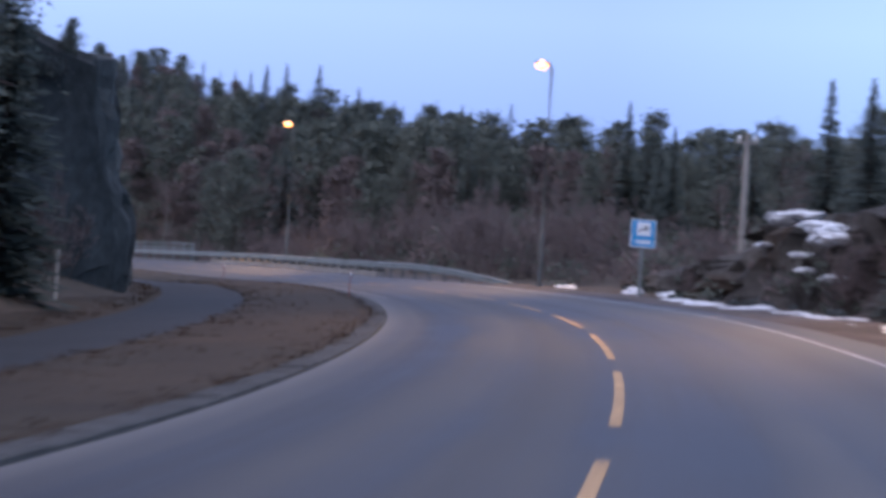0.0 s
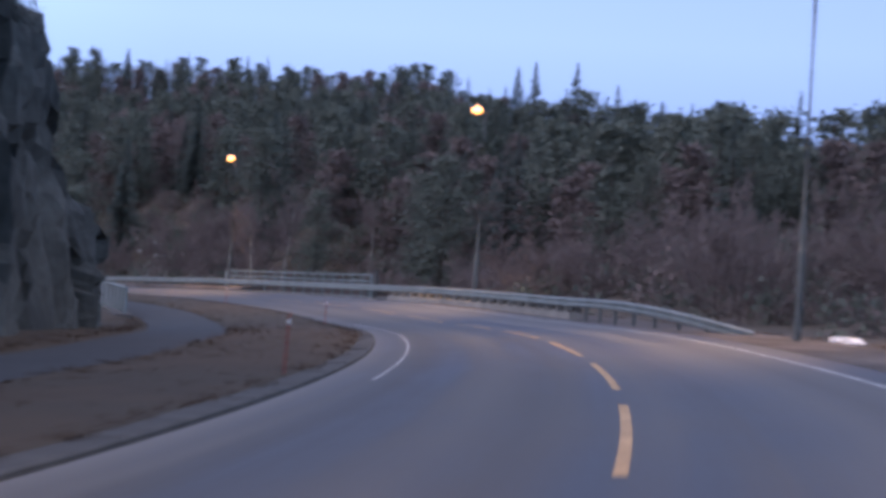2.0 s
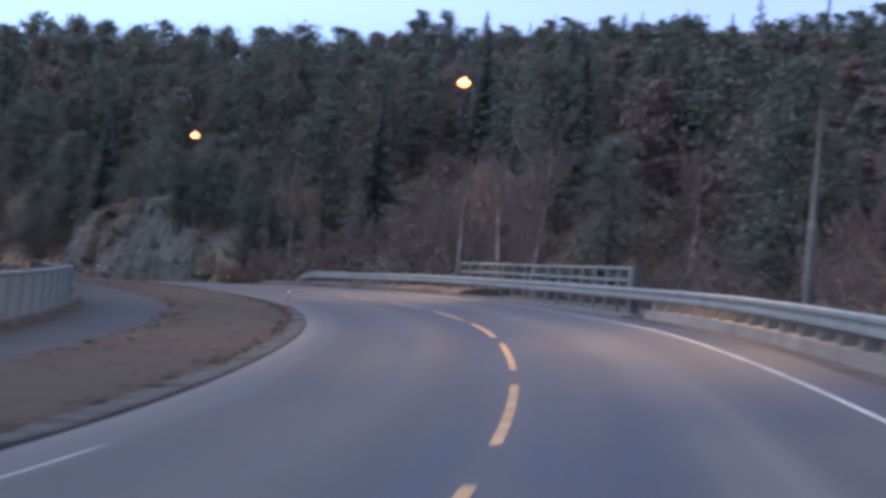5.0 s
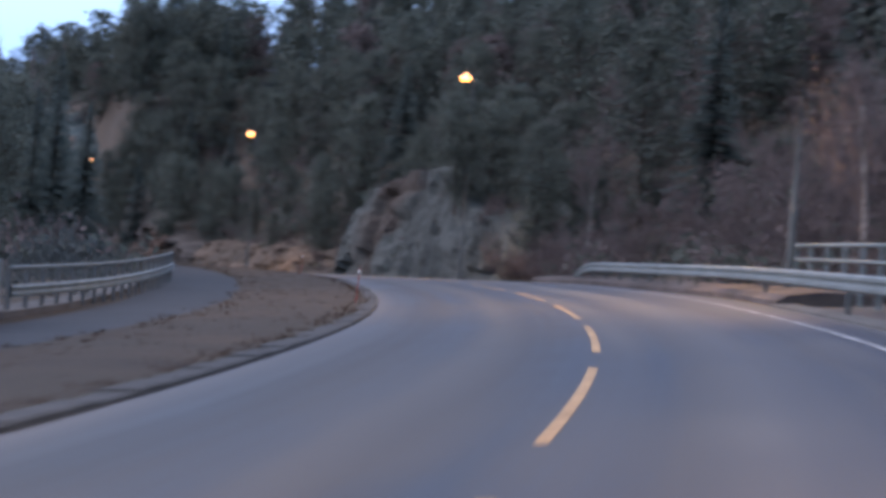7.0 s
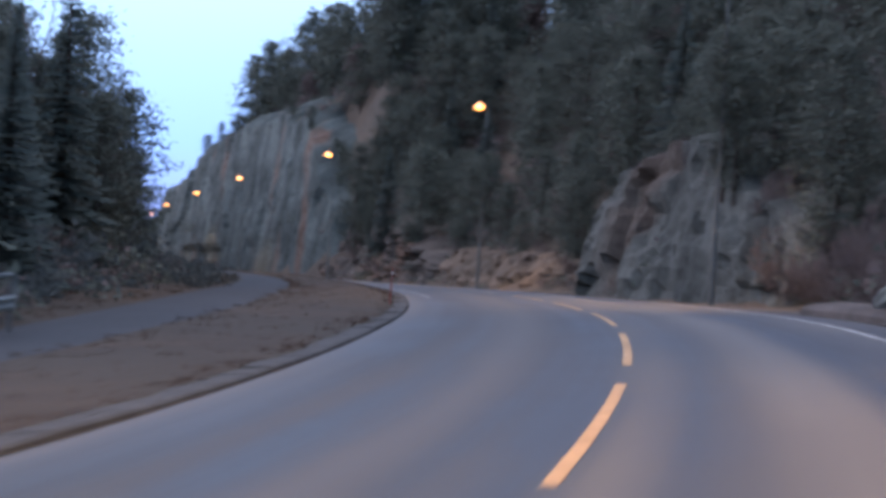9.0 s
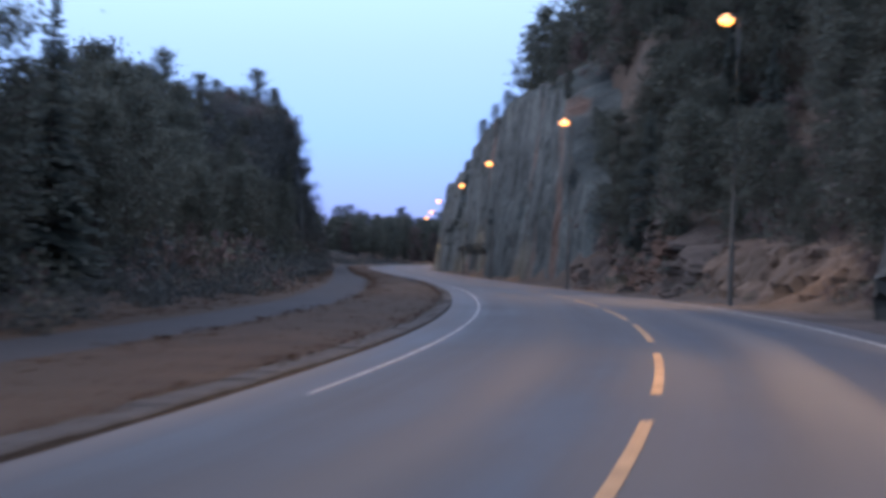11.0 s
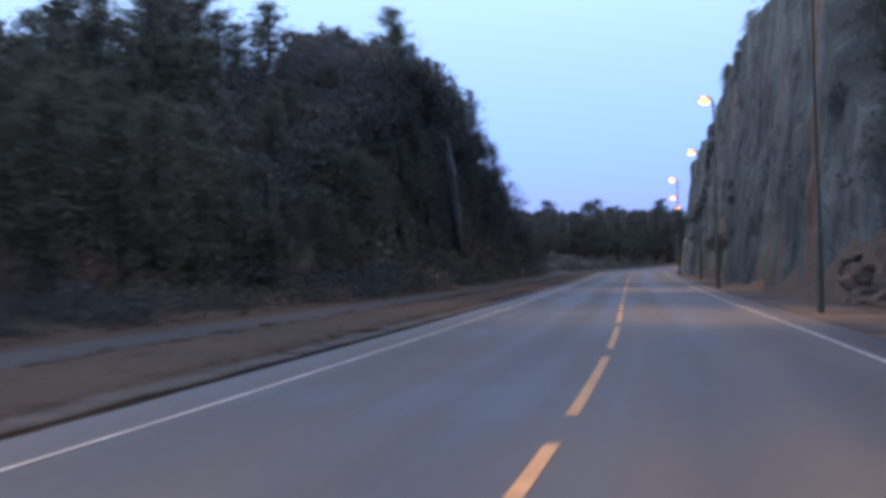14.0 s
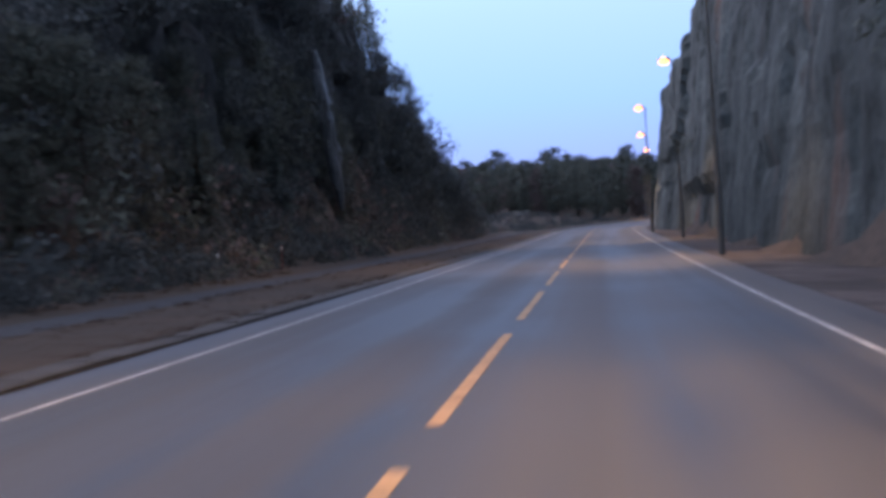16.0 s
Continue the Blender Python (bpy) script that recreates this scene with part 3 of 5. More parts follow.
def screen_fence(s0, s1, r):
    """Closed sheet-metal railing on a concrete edge."""
    fence = thing("screen_fence", Matrix(), "pale sheet-metal screen railing on a concrete edge", "railing")
    part("rail", tube(bmesh.new(), [at(s, r, 1.22) for s in np.arange(s0, s1 + 0.1, 2.0)], 0.05, 6), PAINTED_RAIL, fence)
    s = s0
    while s < s1 - 0.5:
        post = part("post", box(bmesh.new(), -0.06, 0.06, -0.05, 0.05, -0.3, 1.22, 0.01), PAINTED_RAIL, fence)
        post.matrix_basis = Matrix.Translation(at(s, r)) @ pose(0, 0, 0, 0, 0, facing(s))
        bm = bmesh.new()
        ridge = [(0.004 if k % 4 else 0.022, k * 0.12) for k in range(17)]
        lo, hi = [bm.verts.new((q, v + 0.04, 0.16)) for q, v in ridge], [bm.verts.new((q, v + 0.04, 1.16)) for q, v in ridge]
        for k in range(16):
            bm.faces.new((lo[k], lo[k + 1], hi[k + 1], hi[k]))
        bmesh.ops.solidify(bm, geom=bm.faces[:], thickness=0.006)
        panel = part("panel", bm, SCREEN, fence)
        panel.matrix_basis = Matrix.Translation(at(s, r)) @ pose(0, 0, 0, 0, 0, facing(s + 1))
        s += 2.05
    return fence


SCREEN = surface("pale_coated_sheet", (0.15, 0.168, 0.175), (0.25, 0.27, 0.28), 0.6, 1.2, 15, 0.1)
screen_fence(112, 150.8, -10.85)
tagged(ribbon("bridge_edge_beam", 131, 155, [(4.36, -0.3), (4.38, 0.015), (4.42, 0.02), (4.9, 0.03), (4.92, -0.3)], GREY_CONCRETE, closed=True), "low grey concrete edge along the bridge", "bridge", kind="structure")
tagged(ribbon("gravel_bank", 155, 188, [(4.5, -0.3), (4.55, 0.1), (4.75, 0.2), (5.4, 0.26), (6.4, 0.2), (7.3, -0.3)], GRAVEL, closed=True, step=0.8, wobble=0.12), "low bank of dark gravel and litter under the guard rail", "verge", kind="structure")
# deck coloured dark to stand for the shade under the guard rail
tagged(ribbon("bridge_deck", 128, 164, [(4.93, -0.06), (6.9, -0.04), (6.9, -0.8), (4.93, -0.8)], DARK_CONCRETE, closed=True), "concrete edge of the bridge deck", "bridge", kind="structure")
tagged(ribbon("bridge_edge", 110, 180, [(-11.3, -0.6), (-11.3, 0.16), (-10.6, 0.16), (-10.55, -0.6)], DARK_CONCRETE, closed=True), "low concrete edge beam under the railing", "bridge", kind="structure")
# parapet foot under the guard rail, before the bridge
parapet = tagged(ribbon("parapet", 100, 131, [(4.78, -0.3), (4.80, 0.19), (5.28, 0.19), (5.3, -0.3)], CONCRETE, closed=True), "low weathered concrete parapet behind the guard rail", "parapet", kind="structure")
# panel added behind the posts, its dark colour painting the shade between them
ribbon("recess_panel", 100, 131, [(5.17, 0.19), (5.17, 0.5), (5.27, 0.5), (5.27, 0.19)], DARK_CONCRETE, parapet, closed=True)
for k in range(20):
    s = 101 + 1.5 * k
    stub = part("parapet_post", box(bmesh.new(), -0.14, 0.14, -0.17, 0.17, 0.0, 0.5, 0.02), CONCRETE, parapet)
    stub.matrix_basis = Matrix.Translation(at(s, 5.02)) @ pose(0, 0, 0, 0, 0, facing(s))

# ---- rock ----


def facets(s, up, seed, wide, tall):
    """Slabs left by blasting: each cell of the face stands at its own depth and tilt, with a joint between cells."""
    warp = 0.25 * noise.noise(Vector((s * 0.4, up * 0.4, seed + 1)))
    p = Vector((s / wide + warp, up / tall + warp, seed * 1.7))
    near, cells = noise.voronoi(p)
    c, d = cells[0], p - cells[0]
    turn = noise.cell_vector(c * 13.7)
    return 0.75 * (noise.cell(c * 9.1 + Vector((3.3, 1.1, seed))) - 0.5) + 0.9 * d.x * (turn.x - 0.5) + 0.8 * d.y * (turn.y - 0.5) - 0.22 * max(0.0, 1 - (near[1] - near[0]) * 9)


def rock_face(name, s0, s1, foot, top, lean, material, label, seed=0, step=0.6, rough=1.0, ends=8.0, crest=0.3, slab=(3.0, 5.0), recess=None):
    """A blasted rock wall along the road: foot(s) is r at its base, top(s) its height, lean how far it steps back, recess a hollow at its foot (from, to, height, depth)."""
    ss = np.arange(s0, s1 + 0.01, step)
    side = 1 if foot(s0) > 0 else -1
    rows = max(8, int(max(top(s) for s in ss) / (step * 1.1)))
    n = rows + 5
    verts, faces = [], []
    for s in ss:
        edge = max(0.0, min(1.0, (s - s0) / ends, (s1 - s) / ends))
        h = top(s) * (0.12 + 0.88 * edge ** 0.6) * (1 + 0.07 * noise.noise(Vector((s * 0.14, seed, 0))) + 0.06 * noise.noise(Vector((s * 0.6, seed, 3))))
        for j in range(n):
            t = min(j / rows, 1.0)
            up = h * t - 0.6
            back = lean * h * t + (1.3 * (j - rows) if j > rows else 0) + 2.5 * (1 - edge) ** 2
            big = 0.9 * noise.noise(Vector((s * 0.11, up * 0.06, seed + 5)))
            ledge = 0.22 * math.floor(3 * noise.noise(Vector((s * 0.07, up * 0.3, seed + 2))))
            fine = 0.2 * noise.noise(Vector((s * 0.8, up * 0.5, seed + 8))) + 0.14 * noise.noise(Vector((s * 1.7, up * 1.3, seed + 9)))
            out = rough * (big + facets(s, up, seed, *slab) + 0.4 * facets(s, up, seed + 4, slab[0] * 0.35, slab[1] * 0.3) + ledge + fine) * min(1, 0.35 + 2 * t)
            if recess:
                r0, r1, high, deep = recess
                k = min(max(min(s - r0, r1 - s) / 2.0, 0), 1) * min(max((high + 0.4 * noise.noise(Vector((s * 0.5, seed, 1))) - up) / 0.5, 0), 1)
                out -= deep * k
            top_bump = 0.5 * noise.noise(Vector((s * 0.3, j, seed))) + crest * (j - rows) if j >= rows else 0
            verts.append(at(s, foot(s) + side * (back - out * 0.8), up + top_bump))
    for i in range(len(ss) - 1):
        for j in range(n - 1):
            a = i * n + j
            faces.append((a, a + 1, a + n + 1, a + n))
    return tagged(mesh_object(name, verts, faces, material), label, "rock face", kind="structure")


rock_face("rock_wall_far", 298, 442, ramped((298, 7.8), (305, 7.4), (330, 6.6), (360, 6.2), (385, 6.3), (402, 6.1), (412, 5.3), (422, 5.0), (442, 5.0)), ramped((298, 3.5), (304, 8), (311, 12.5), (319, 16), (335, 17), (380, 17), (398, 16.2), (406, 13), (414, 11.6), (430, 12.2), (442, 10)), 0.115, ROCK, "tall grey blasted rock wall with rusty streaks", 3, step=0.5, rough=0.5, ends=3, crest=0.6, slab=(7.0, 8.0), recess=(356, 400, 3.0, 0.9))
rock_face("rubble_slope", 262, 318, ramped((262, 8.6), (275, 7.9), (297, 7.7), (318, 9.2)), ramped((262, 1.2), (272, 3.0), (282, 5.2), (290, 7.6), (300, 10), (310, 12.5), (318, 13)), 0.42, RUSTY_ROCK, "broken rusty ledges and boulders below the slope", 14, step=0.5, rough=1.0, ends=4, slab=(1.8, 1.0))
rock_face("rock_outcrop", 199, 231, ramped((199, 7.6), (207, 7.4), (216, 7.2), (231, 7.0)), ramped((199, 1.8), (204, 3.4), (211, 4.6), (213.5, 6.6), (222, 6.9), (227, 6.2), (231, 3.4)), 0.16, OUTCROP, "grey rock outcrop cut back for the road", 11, step=0.4, rough=0.65, ends=2.0, slab=(2.2, 2.4))
rock_face("grassy_bank", 226, 284, ramped((226, 8.0), (262, 7.6), (284, 8.2)), ramped((226, 1.6), (240, 2.6), (266, 3.1), (284, 2.4)), 0.85, STRAW, "bank of withered grass and stones", 17, step=0.4, rough=0.6, ends=4, slab=(1.5, 0.5))
rock_face("rock_wall_near", 57, 93, ramped((57, -11.5), (93, -11.2)), ramped((57, 7.6), (63, 7.8), (71, 8.5), (80, 8.4), (82.5, 7.2), (85, 4.4), (90, 3.2), (93, 1.5)), 0.095, MOSSY, "dark mossy rock wall beside the footpath", 21, step=0.4, rough=0.75, ends=1.2, slab=(1.6, 4.5))
rock_face("rock_wall_left", 300, 437, ramped((300, -15), (340, -12.9), (400, -11.7), (437, -11.4)), ramped((300, 3), (320, 7.4), (334, 10.8), (345, 14.4), (368, 15.2), (382, 14.4), (393, 12.2), (405, 8.8), (414, 7.4), (424, 6.6), (432, 4), (437, 1)), 0.09, MOSSY, "dark mossy rock wall with ice stains", 31, ends=4, crest=0.5, slab=(3.0, 5.0))


def boulder(s, r, size, material, label, seed, squash=0.7, up=None):
    p = at(s, r, up or 0)
    p.z = ground_z(p.x, p.y) if up is None else p.z
    bm = bmesh.new()
    bmesh.ops.create_icosphere(bm, subdivisions=3, radius=1.0)
    for v in bm.verts:
        q = v.co * 1.1 + Vector((seed * 3.1, seed, 0))
        v.co *= size * (1 + 0.35 * noise.noise(q) + 0.22 * math.floor(3 * noise.noise(q * 1.9)) / 2 + 0.1 * noise.noise(q * 5))
        v.co.z *= squash
    me = bpy.data.meshes.new("boulder")
    bm.to_mesh(me)
    bm.free()
    me.materials.append(material)
    ob = new("snow_patch" if material is SNOW else "boulder", me)
    ob.matrix_basis = Matrix.Translation(p)
    return tagged(ob, label, "snow" if material is SNOW else "boulder", "snow on the verge" if material is SNOW else "boulders beside the road")


rb = np.random.default_rng(8)
seep = thing("frozen_seep", Matrix(), "pale frozen trickle down the dark rock wall", "ice")
for off, top_at, low in ((-0.5, 9.2, 3.4), (0.0, 10.2, 2.4), (0.55, 8.6, 4.2)):
    ups = np.linspace(low, top_at, 9)
    pts = [at(360.4 + off - 0.15 * (u - 2.5) + rb.uniform(-0.12, 0.12), -12.15 - 0.09 * u + 0.75, u) for u in ups]
    part("icicle", tube(bmesh.new(), pts, [0.12] + [rb.uniform(0.24, 0.42) for _ in ups[2:]] + [0.15], 8), SEEP, seep)
rock_face("roadside_bank", 36, 80, ramped((36, 8.6), (54, 7.9), (62, 8.0), (80, 9.4)), ramped((36, 2.4), (46, 3.2), (54, 3.3), (60, 3.4), (64, 2.7), (68, 1.7), (80, 0.8)), 0.38, BANK_ROCK, "dark rocky bank with heather and patches of old snow", 44, step=0.35, rough=1.1, ends=4, slab=(1.6, 1.2))
for k in range(9):
    boulder(rb.uniform(40, 78), rb.uniform(7.9, 9.2), rb.uniform(0.2, 0.5), MOSSY, "dark boulder at the foot of the bank", k)
for s, r, size, up in ((58.4, 9.1, 0.75, 2.75), (57.2, 9.4, 0.6, 2.85), (53.6, 8.9, 0.7, 2.35), (52.6, 8.7, 0.75, 2.0), (54.6, 8.9, 0.55, 2.45), (55, 8.6, 0.4, 1.55), (54, 8.4, 0.35, 1.1), (59.5, 8.8, 0.3, 1.9), (51.5, 8.4, 0.4, 0.9)):
    boulder(s, r, size, SNOW, "patch of old snow on the rocks", int(s * 3), 0.28, up)
for k in range(17):
    boulder(34 + 1.9 * k + rb.uniform(-0.5, 0.5), rb.uniform(6.2, 6.9), rb.uniform(0.5, 1.0), SNOW, "low bank of old ploughed snow on the verge", 70 + k, 0.17)
for s, r, z in ((78.5, 7.6, 0.35), (81, 8.0, 0.3), (72, 8.2, 0.5), (69, 8.6, 0.45)):
    boulder(s, r, z, SNOW, "patch of old snow among the stones", int(s * 2), 0.5)
for s, r, z in ((187, 14.2, 0.6), (189.5, 15.4, 0.8), (191, 14.6, 0.5)):
    boulder(s, r, z, SNOW, "patch of old snow on the wooded slope", int(s), 0.3)
for k in range(14):
    boulder(rb.uniform(262, 300), rb.uniform(7.4, 9.5), rb.uniform(0.3, 1.0), RUSTY_ROCK, "grey-brown fallen boulder at the foot of the slope", 120 + k)

# ---- sign, marker posts, pole ----


def service_sign(s, r, up):
    sign = thing("service_sign", Matrix.Translation(at(s, r, up)) @ pose(0, 0, 0, 0, 0, facing(s) + 2), "blue square service sign with a white symbol on a grey post", "road sign")
    part("post", tube(bmesh.new(), [(0, 0, -0.5), (0, 0, 1.75)], 0.07, 12), GALVANISED, sign)
    board = part("board", box(bmesh.new(), -0.44, 0.44, -0.10, -0.07, 1.75, 2.71, 0.01), SIGN_BLUE, sign)
    part("rim", box(bmesh.new(), -0.46, 0.46, -0.098, -0.075, 1.73, 2.73), SIGN_WHITE, board, "thin white rim")
    field = part("pictogram_field", box(bmesh.new(), -0.24, 0.26, -0.108, -0.101, 2.16, 2.64), SIGN_WHITE, board, "white square field")
    bm = box(bmesh.new(), -0.12, 0.14, -0.114, -0.109, 2.36, 2.41)
    box(bm, 0.04, 0.16, -0.114, -0.109, 2.42, 2.5)
    box(bm, -0.14, -0.08, -0.114, -0.109, 2.28, 2.36)
    part("symbol", bm, BARK, board, "dark symbol")
    bm = bmesh.new()
    for a, b in ((-0.27, -0.21), (-0.17, -0.07), (-0.04, 0.06), (0.09, 0.19), (0.21, 0.29)):
        box(bm, a, b, -0.108, -0.101, 1.86, 2.0)
    part("lettering", bm, SIGN_WHITE, board, "white bars of lettering")
    return sign


service_sign(65.8, 6.5, -0.05)


def marker_post(s, r, red):
    post = thing("marker_post", Matrix.Translation(at(s, r, 0.05)) @ pose(0, 0, 0, 1.5, 2, facing(s)), "thin red snow stake with a white reflector band" if red else "thin dark marker post with a white reflector", "marker post", "marker posts along the road")
    part("stick", tube(bmesh.new(), [(0, 0, -0.3), (0, 0, 0.4), (0, 0, 0.84), (0, 0, 0.86)], [0.013, 0.012, 0.011, 0.005], 8), RED_PLASTIC if red else GALVANISED, post)
    part("reflector", tube(bmesh.new(), [(0, 0, 0.7), (0, 0, 0.77)], 0.018, 8), SIGN_WHITE, post, "white reflector band")
    return post


for s, r, red in ((60, -4.4, True), (97, -4.4, True), (127.7, -4.4, True), (158, -4.4, True), (190.5, -4.35, True), (334, -9.9, True), (318, -8.6, False), (374, -8.2, False), (379, -8.5, False)):
    marker_post(s, r, red)
bollard = thing("wooden_post", Matrix.Translation(at(48.7, -12.2, 0.1)), "short grey weathered wooden post beside the footpath", "post")
part("shaft", tube(bmesh.new(), [(0, 0, -0.4), (0, 0, 1.35), (0, 0, 1.42)], [0.09, 0.085, 0.05], 10), POLE_WOOD, bollard)


def utility_pole(s, r, height):
    p = at(s, r)
    pole = thing("utility_pole", Matrix.Translation((p.x, p.y, ground_z(p.x, p.y))) @ pose(0, 0, 0, 0, 0, facing(s)), "grey weathered wooden utility pole with insulators", "utility pole")
    part("shaft", tube(bmesh.new(), [(0, 0, -1), (0, 0, height)], [0.14, 0.11], 12), POLE_WOOD, pole)
    part("crossarm", box(bmesh.new(), -0.45, 0.45, -0.06, 0.06, height - 0.45, height - 0.32, 0.01), POLE_WOOD, pole)
    for x in (-0.35, 0.0, 0.35):
        part("insulator", tube(bmesh.new(), [(x, 0, height - 0.32), (x, 0, height - 0.22), (x, 0, height - 0.1)], [0.04, 0.06, 0.03], 8), SIGN_WHITE, pole)
    return pole


utility_pole(73, 13, at(73, 13).z + 6.75 - ground_z(*at(73, 13).xy))

# pale barrier block at the far bend
barrier = thing("concrete_barrier", Matrix.Translation(Vector((*at(470, -21).xy, ground_z(*at(470, -21).xy)))) @ pose(0, 0, 0, 0, 0, facing(400) + 70), "pale concrete barrier block at the bend", "barrier")
bm = bmesh.new()
prof = [(-0.3, 0), (-0.3, 0.15), (-0.12, 0.4), (-0.09, 0.85), (0.09, 0.85), (0.12, 0.4), (0.3, 0.15), (0.3, 0)]
ends = [[bm.verts.new((q, y, z)) for q, z in prof] for y in (-1.6, 1.6)]
for k in range(len(prof)):
    bm.faces.new((ends[0][k], ends[0][(k + 1) % 8], ends[1][(k + 1) % 8], ends[1][k]))
bm.faces.new(ends[0][::-1])
bm.faces.new(ends[1])
part("block", bm, CONCRETE, barrier)


# ---- trees ----


def leaf_cloud(centres, sizes, rng, flat=0.0):
    """Small leaf-like triangles at the centres."""
    n = len(centres)
    c, sz = np.array(centres), np.array(sizes)[:, None]
    a, b = rng.normal(size=(n, 3)), rng.normal(size=(n, 3))
    a /= np.linalg.norm(a, axis=1)[:, None]
    b /= np.linalg.norm(b, axis=1)[:, None]
    a[:, 2] *= 1 - flat
    b[:, 2] *= 1 - flat
    v = np.stack([c - a * sz * 0.5, c + a * sz * 0.5, c + b * sz * 0.9], 1).reshape(-1, 3)
    return v, np.arange(3 * n).reshape(-1, 3)


def mesh_of(name, verts, faces, material):
    me = bpy.data.meshes.new(name)
    me.from_pydata([tuple(map(float, v)) for v in verts], [], [tuple(map(int, f)) for f in faces])
    me.materials.append(material)
    return me


def mesh_from(name, bm, material):
    me = bpy.data.meshes.new(name)
    bm.to_mesh(me)
    bm.free()
    me.materials.append(material)
    return me


def spruce_mesh(seed, h=12.0, light=False):
    """Whorls of drooping fans round a straight trunk."""
    rng = np.random.default_rng(seed)
    trunk = mesh_from("trunk", tube(bmesh.new(), [(0, 0, -1), (0, 0, h * 0.5), (0, 0, h * 0.97)], [0.17, 0.1, 0.015], 5), BARK)
    verts, faces = [], []
    z, girth = h * 0.04, rng.uniform(0.2, 0.26)
    while z < h * 0.99:
        k = 1 - z / h
        reach = girth * h * k ** 1.05 * rng.uniform(0.88, 1.1) + 0.05
        for b in range(int((5 if light else 7) + (5 if light else 6) * k)):
            ang = rng.uniform(0, math.tau)
            ln = reach * rng.uniform(0.62, 1.1)
            d, side = Vector((math.cos(ang), math.sin(ang), 0)), Vector((-math.sin(ang), math.cos(ang), 0))
            drop = rng.uniform(0.15, 0.5) - 0.7 * (z / h) ** 3
            steps = 2 if light else (4 if ln > 0.8 else 3)
            for q in range(steps):
                t0 = (q + 0.45) / steps
                c = Vector((0, 0, z)) + d * ln * t0 + Vector((0, 0, -drop * ln * t0 * t0))
                w = ln * (0.3 if light else 0.24) * (1.1 - t0) + 0.05
                i, tip, sag = len(verts), d * ln * (0.5 if light else 0.34), Vector((0, 0, (0.4 * w + 0.08) * rng.uniform(0.6, 1.3)))
                verts += [c + side * w * rng.uniform(0.5, 1.2) + tip * 0.3 - sag, c - side * w * rng.uniform(0.5, 1.2) + tip * 0.3 - sag, c - tip * 0.4, c + tip - Vector((0, 0, 0.2 * drop * ln))]
                faces += [(i, i + 2, i + 3), (i + 2, i + 1, i + 3)]
        z += h * (0.03 if light else 0.021) * rng.uniform(0.8, 1.2) * (0.45 + 0.55 * min(1, 2.2 * k))
    return trunk, mesh_of("crown", verts, faces, NEEDLES)


def limb_points(a, d, length, rng, n=4, bend=0.25):
    pts, p, d = [a.copy()], a.copy(), d.copy()
    for _ in range(n):
        d = (d + Vector(rng.normal(size=3)) * bend * 0.4).normalized()
        p = p + d * length / n
        pts.append(p.copy())
    return pts


def pine_mesh(seed, h=11.0, light=False, leaves=None):
    """Crooked trunk, rising limbs, tufts of needles along them."""
    rng = np.random.default_rng(seed)
    lean = Vector((rng.uniform(-0.05, 0.05), rng.uniform(-0.05, 0.05), 1))
    pts = [lean * z + Vector((0.12 * math.sin(z * 0.7 + seed), 0.12 * math.cos(z * 0.6), 0)) for z in np.linspace(-1, h * 0.95, 7)]
    bm = tube(bmesh.new(), pts, [0.19, 0.17, 0.15, 0.13, 0.1, 0.07, 0.03], 5)
    centres, sizes = [], []
    low = rng.uniform(0.04, 0.2)
    for z in np.arange(h * low, h, h * (0.07 if light else 0.045)):
        k = (z / h - low) / (1 - low)
        for b in range(4):
            ang = rng.uniform(0, math.tau)
            ln = h * (0.22 * math.sin(math.pi * (0.15 + 0.8 * k)) + 0.02) * rng.uniform(0.55, 1.2)
            d = Vector((math.cos(ang), math.sin(ang), rng.uniform(0.0, 0.6))).normalized()
            lp = limb_points(lean * z, d, ln, rng, 3)
            if not light:
                tube(bm, lp, [0.05, 0.04, 0.03, 0.015], 3)
            for c in lp[1:]:
                m = 11 if light else int(22 + 12 * rng.random())
                rad = 0.3 + 0.3 * rng.random()
                for o in rng.normal(size=(m, 3)) * rad * (1, 1, 0.5):
                    centres.append(c + Vector(o))
                    sizes.append(rng.uniform(0.34, 0.62) if light else rng.uniform(0.14, 0.32))
    trunk = mesh_from("trunk", bm, BARK)
    v, f = leaf_cloud(centres, sizes, rng, 0.35)
    return trunk, mesh_of("crown", v, f, leaves or PINE_NEEDLES)


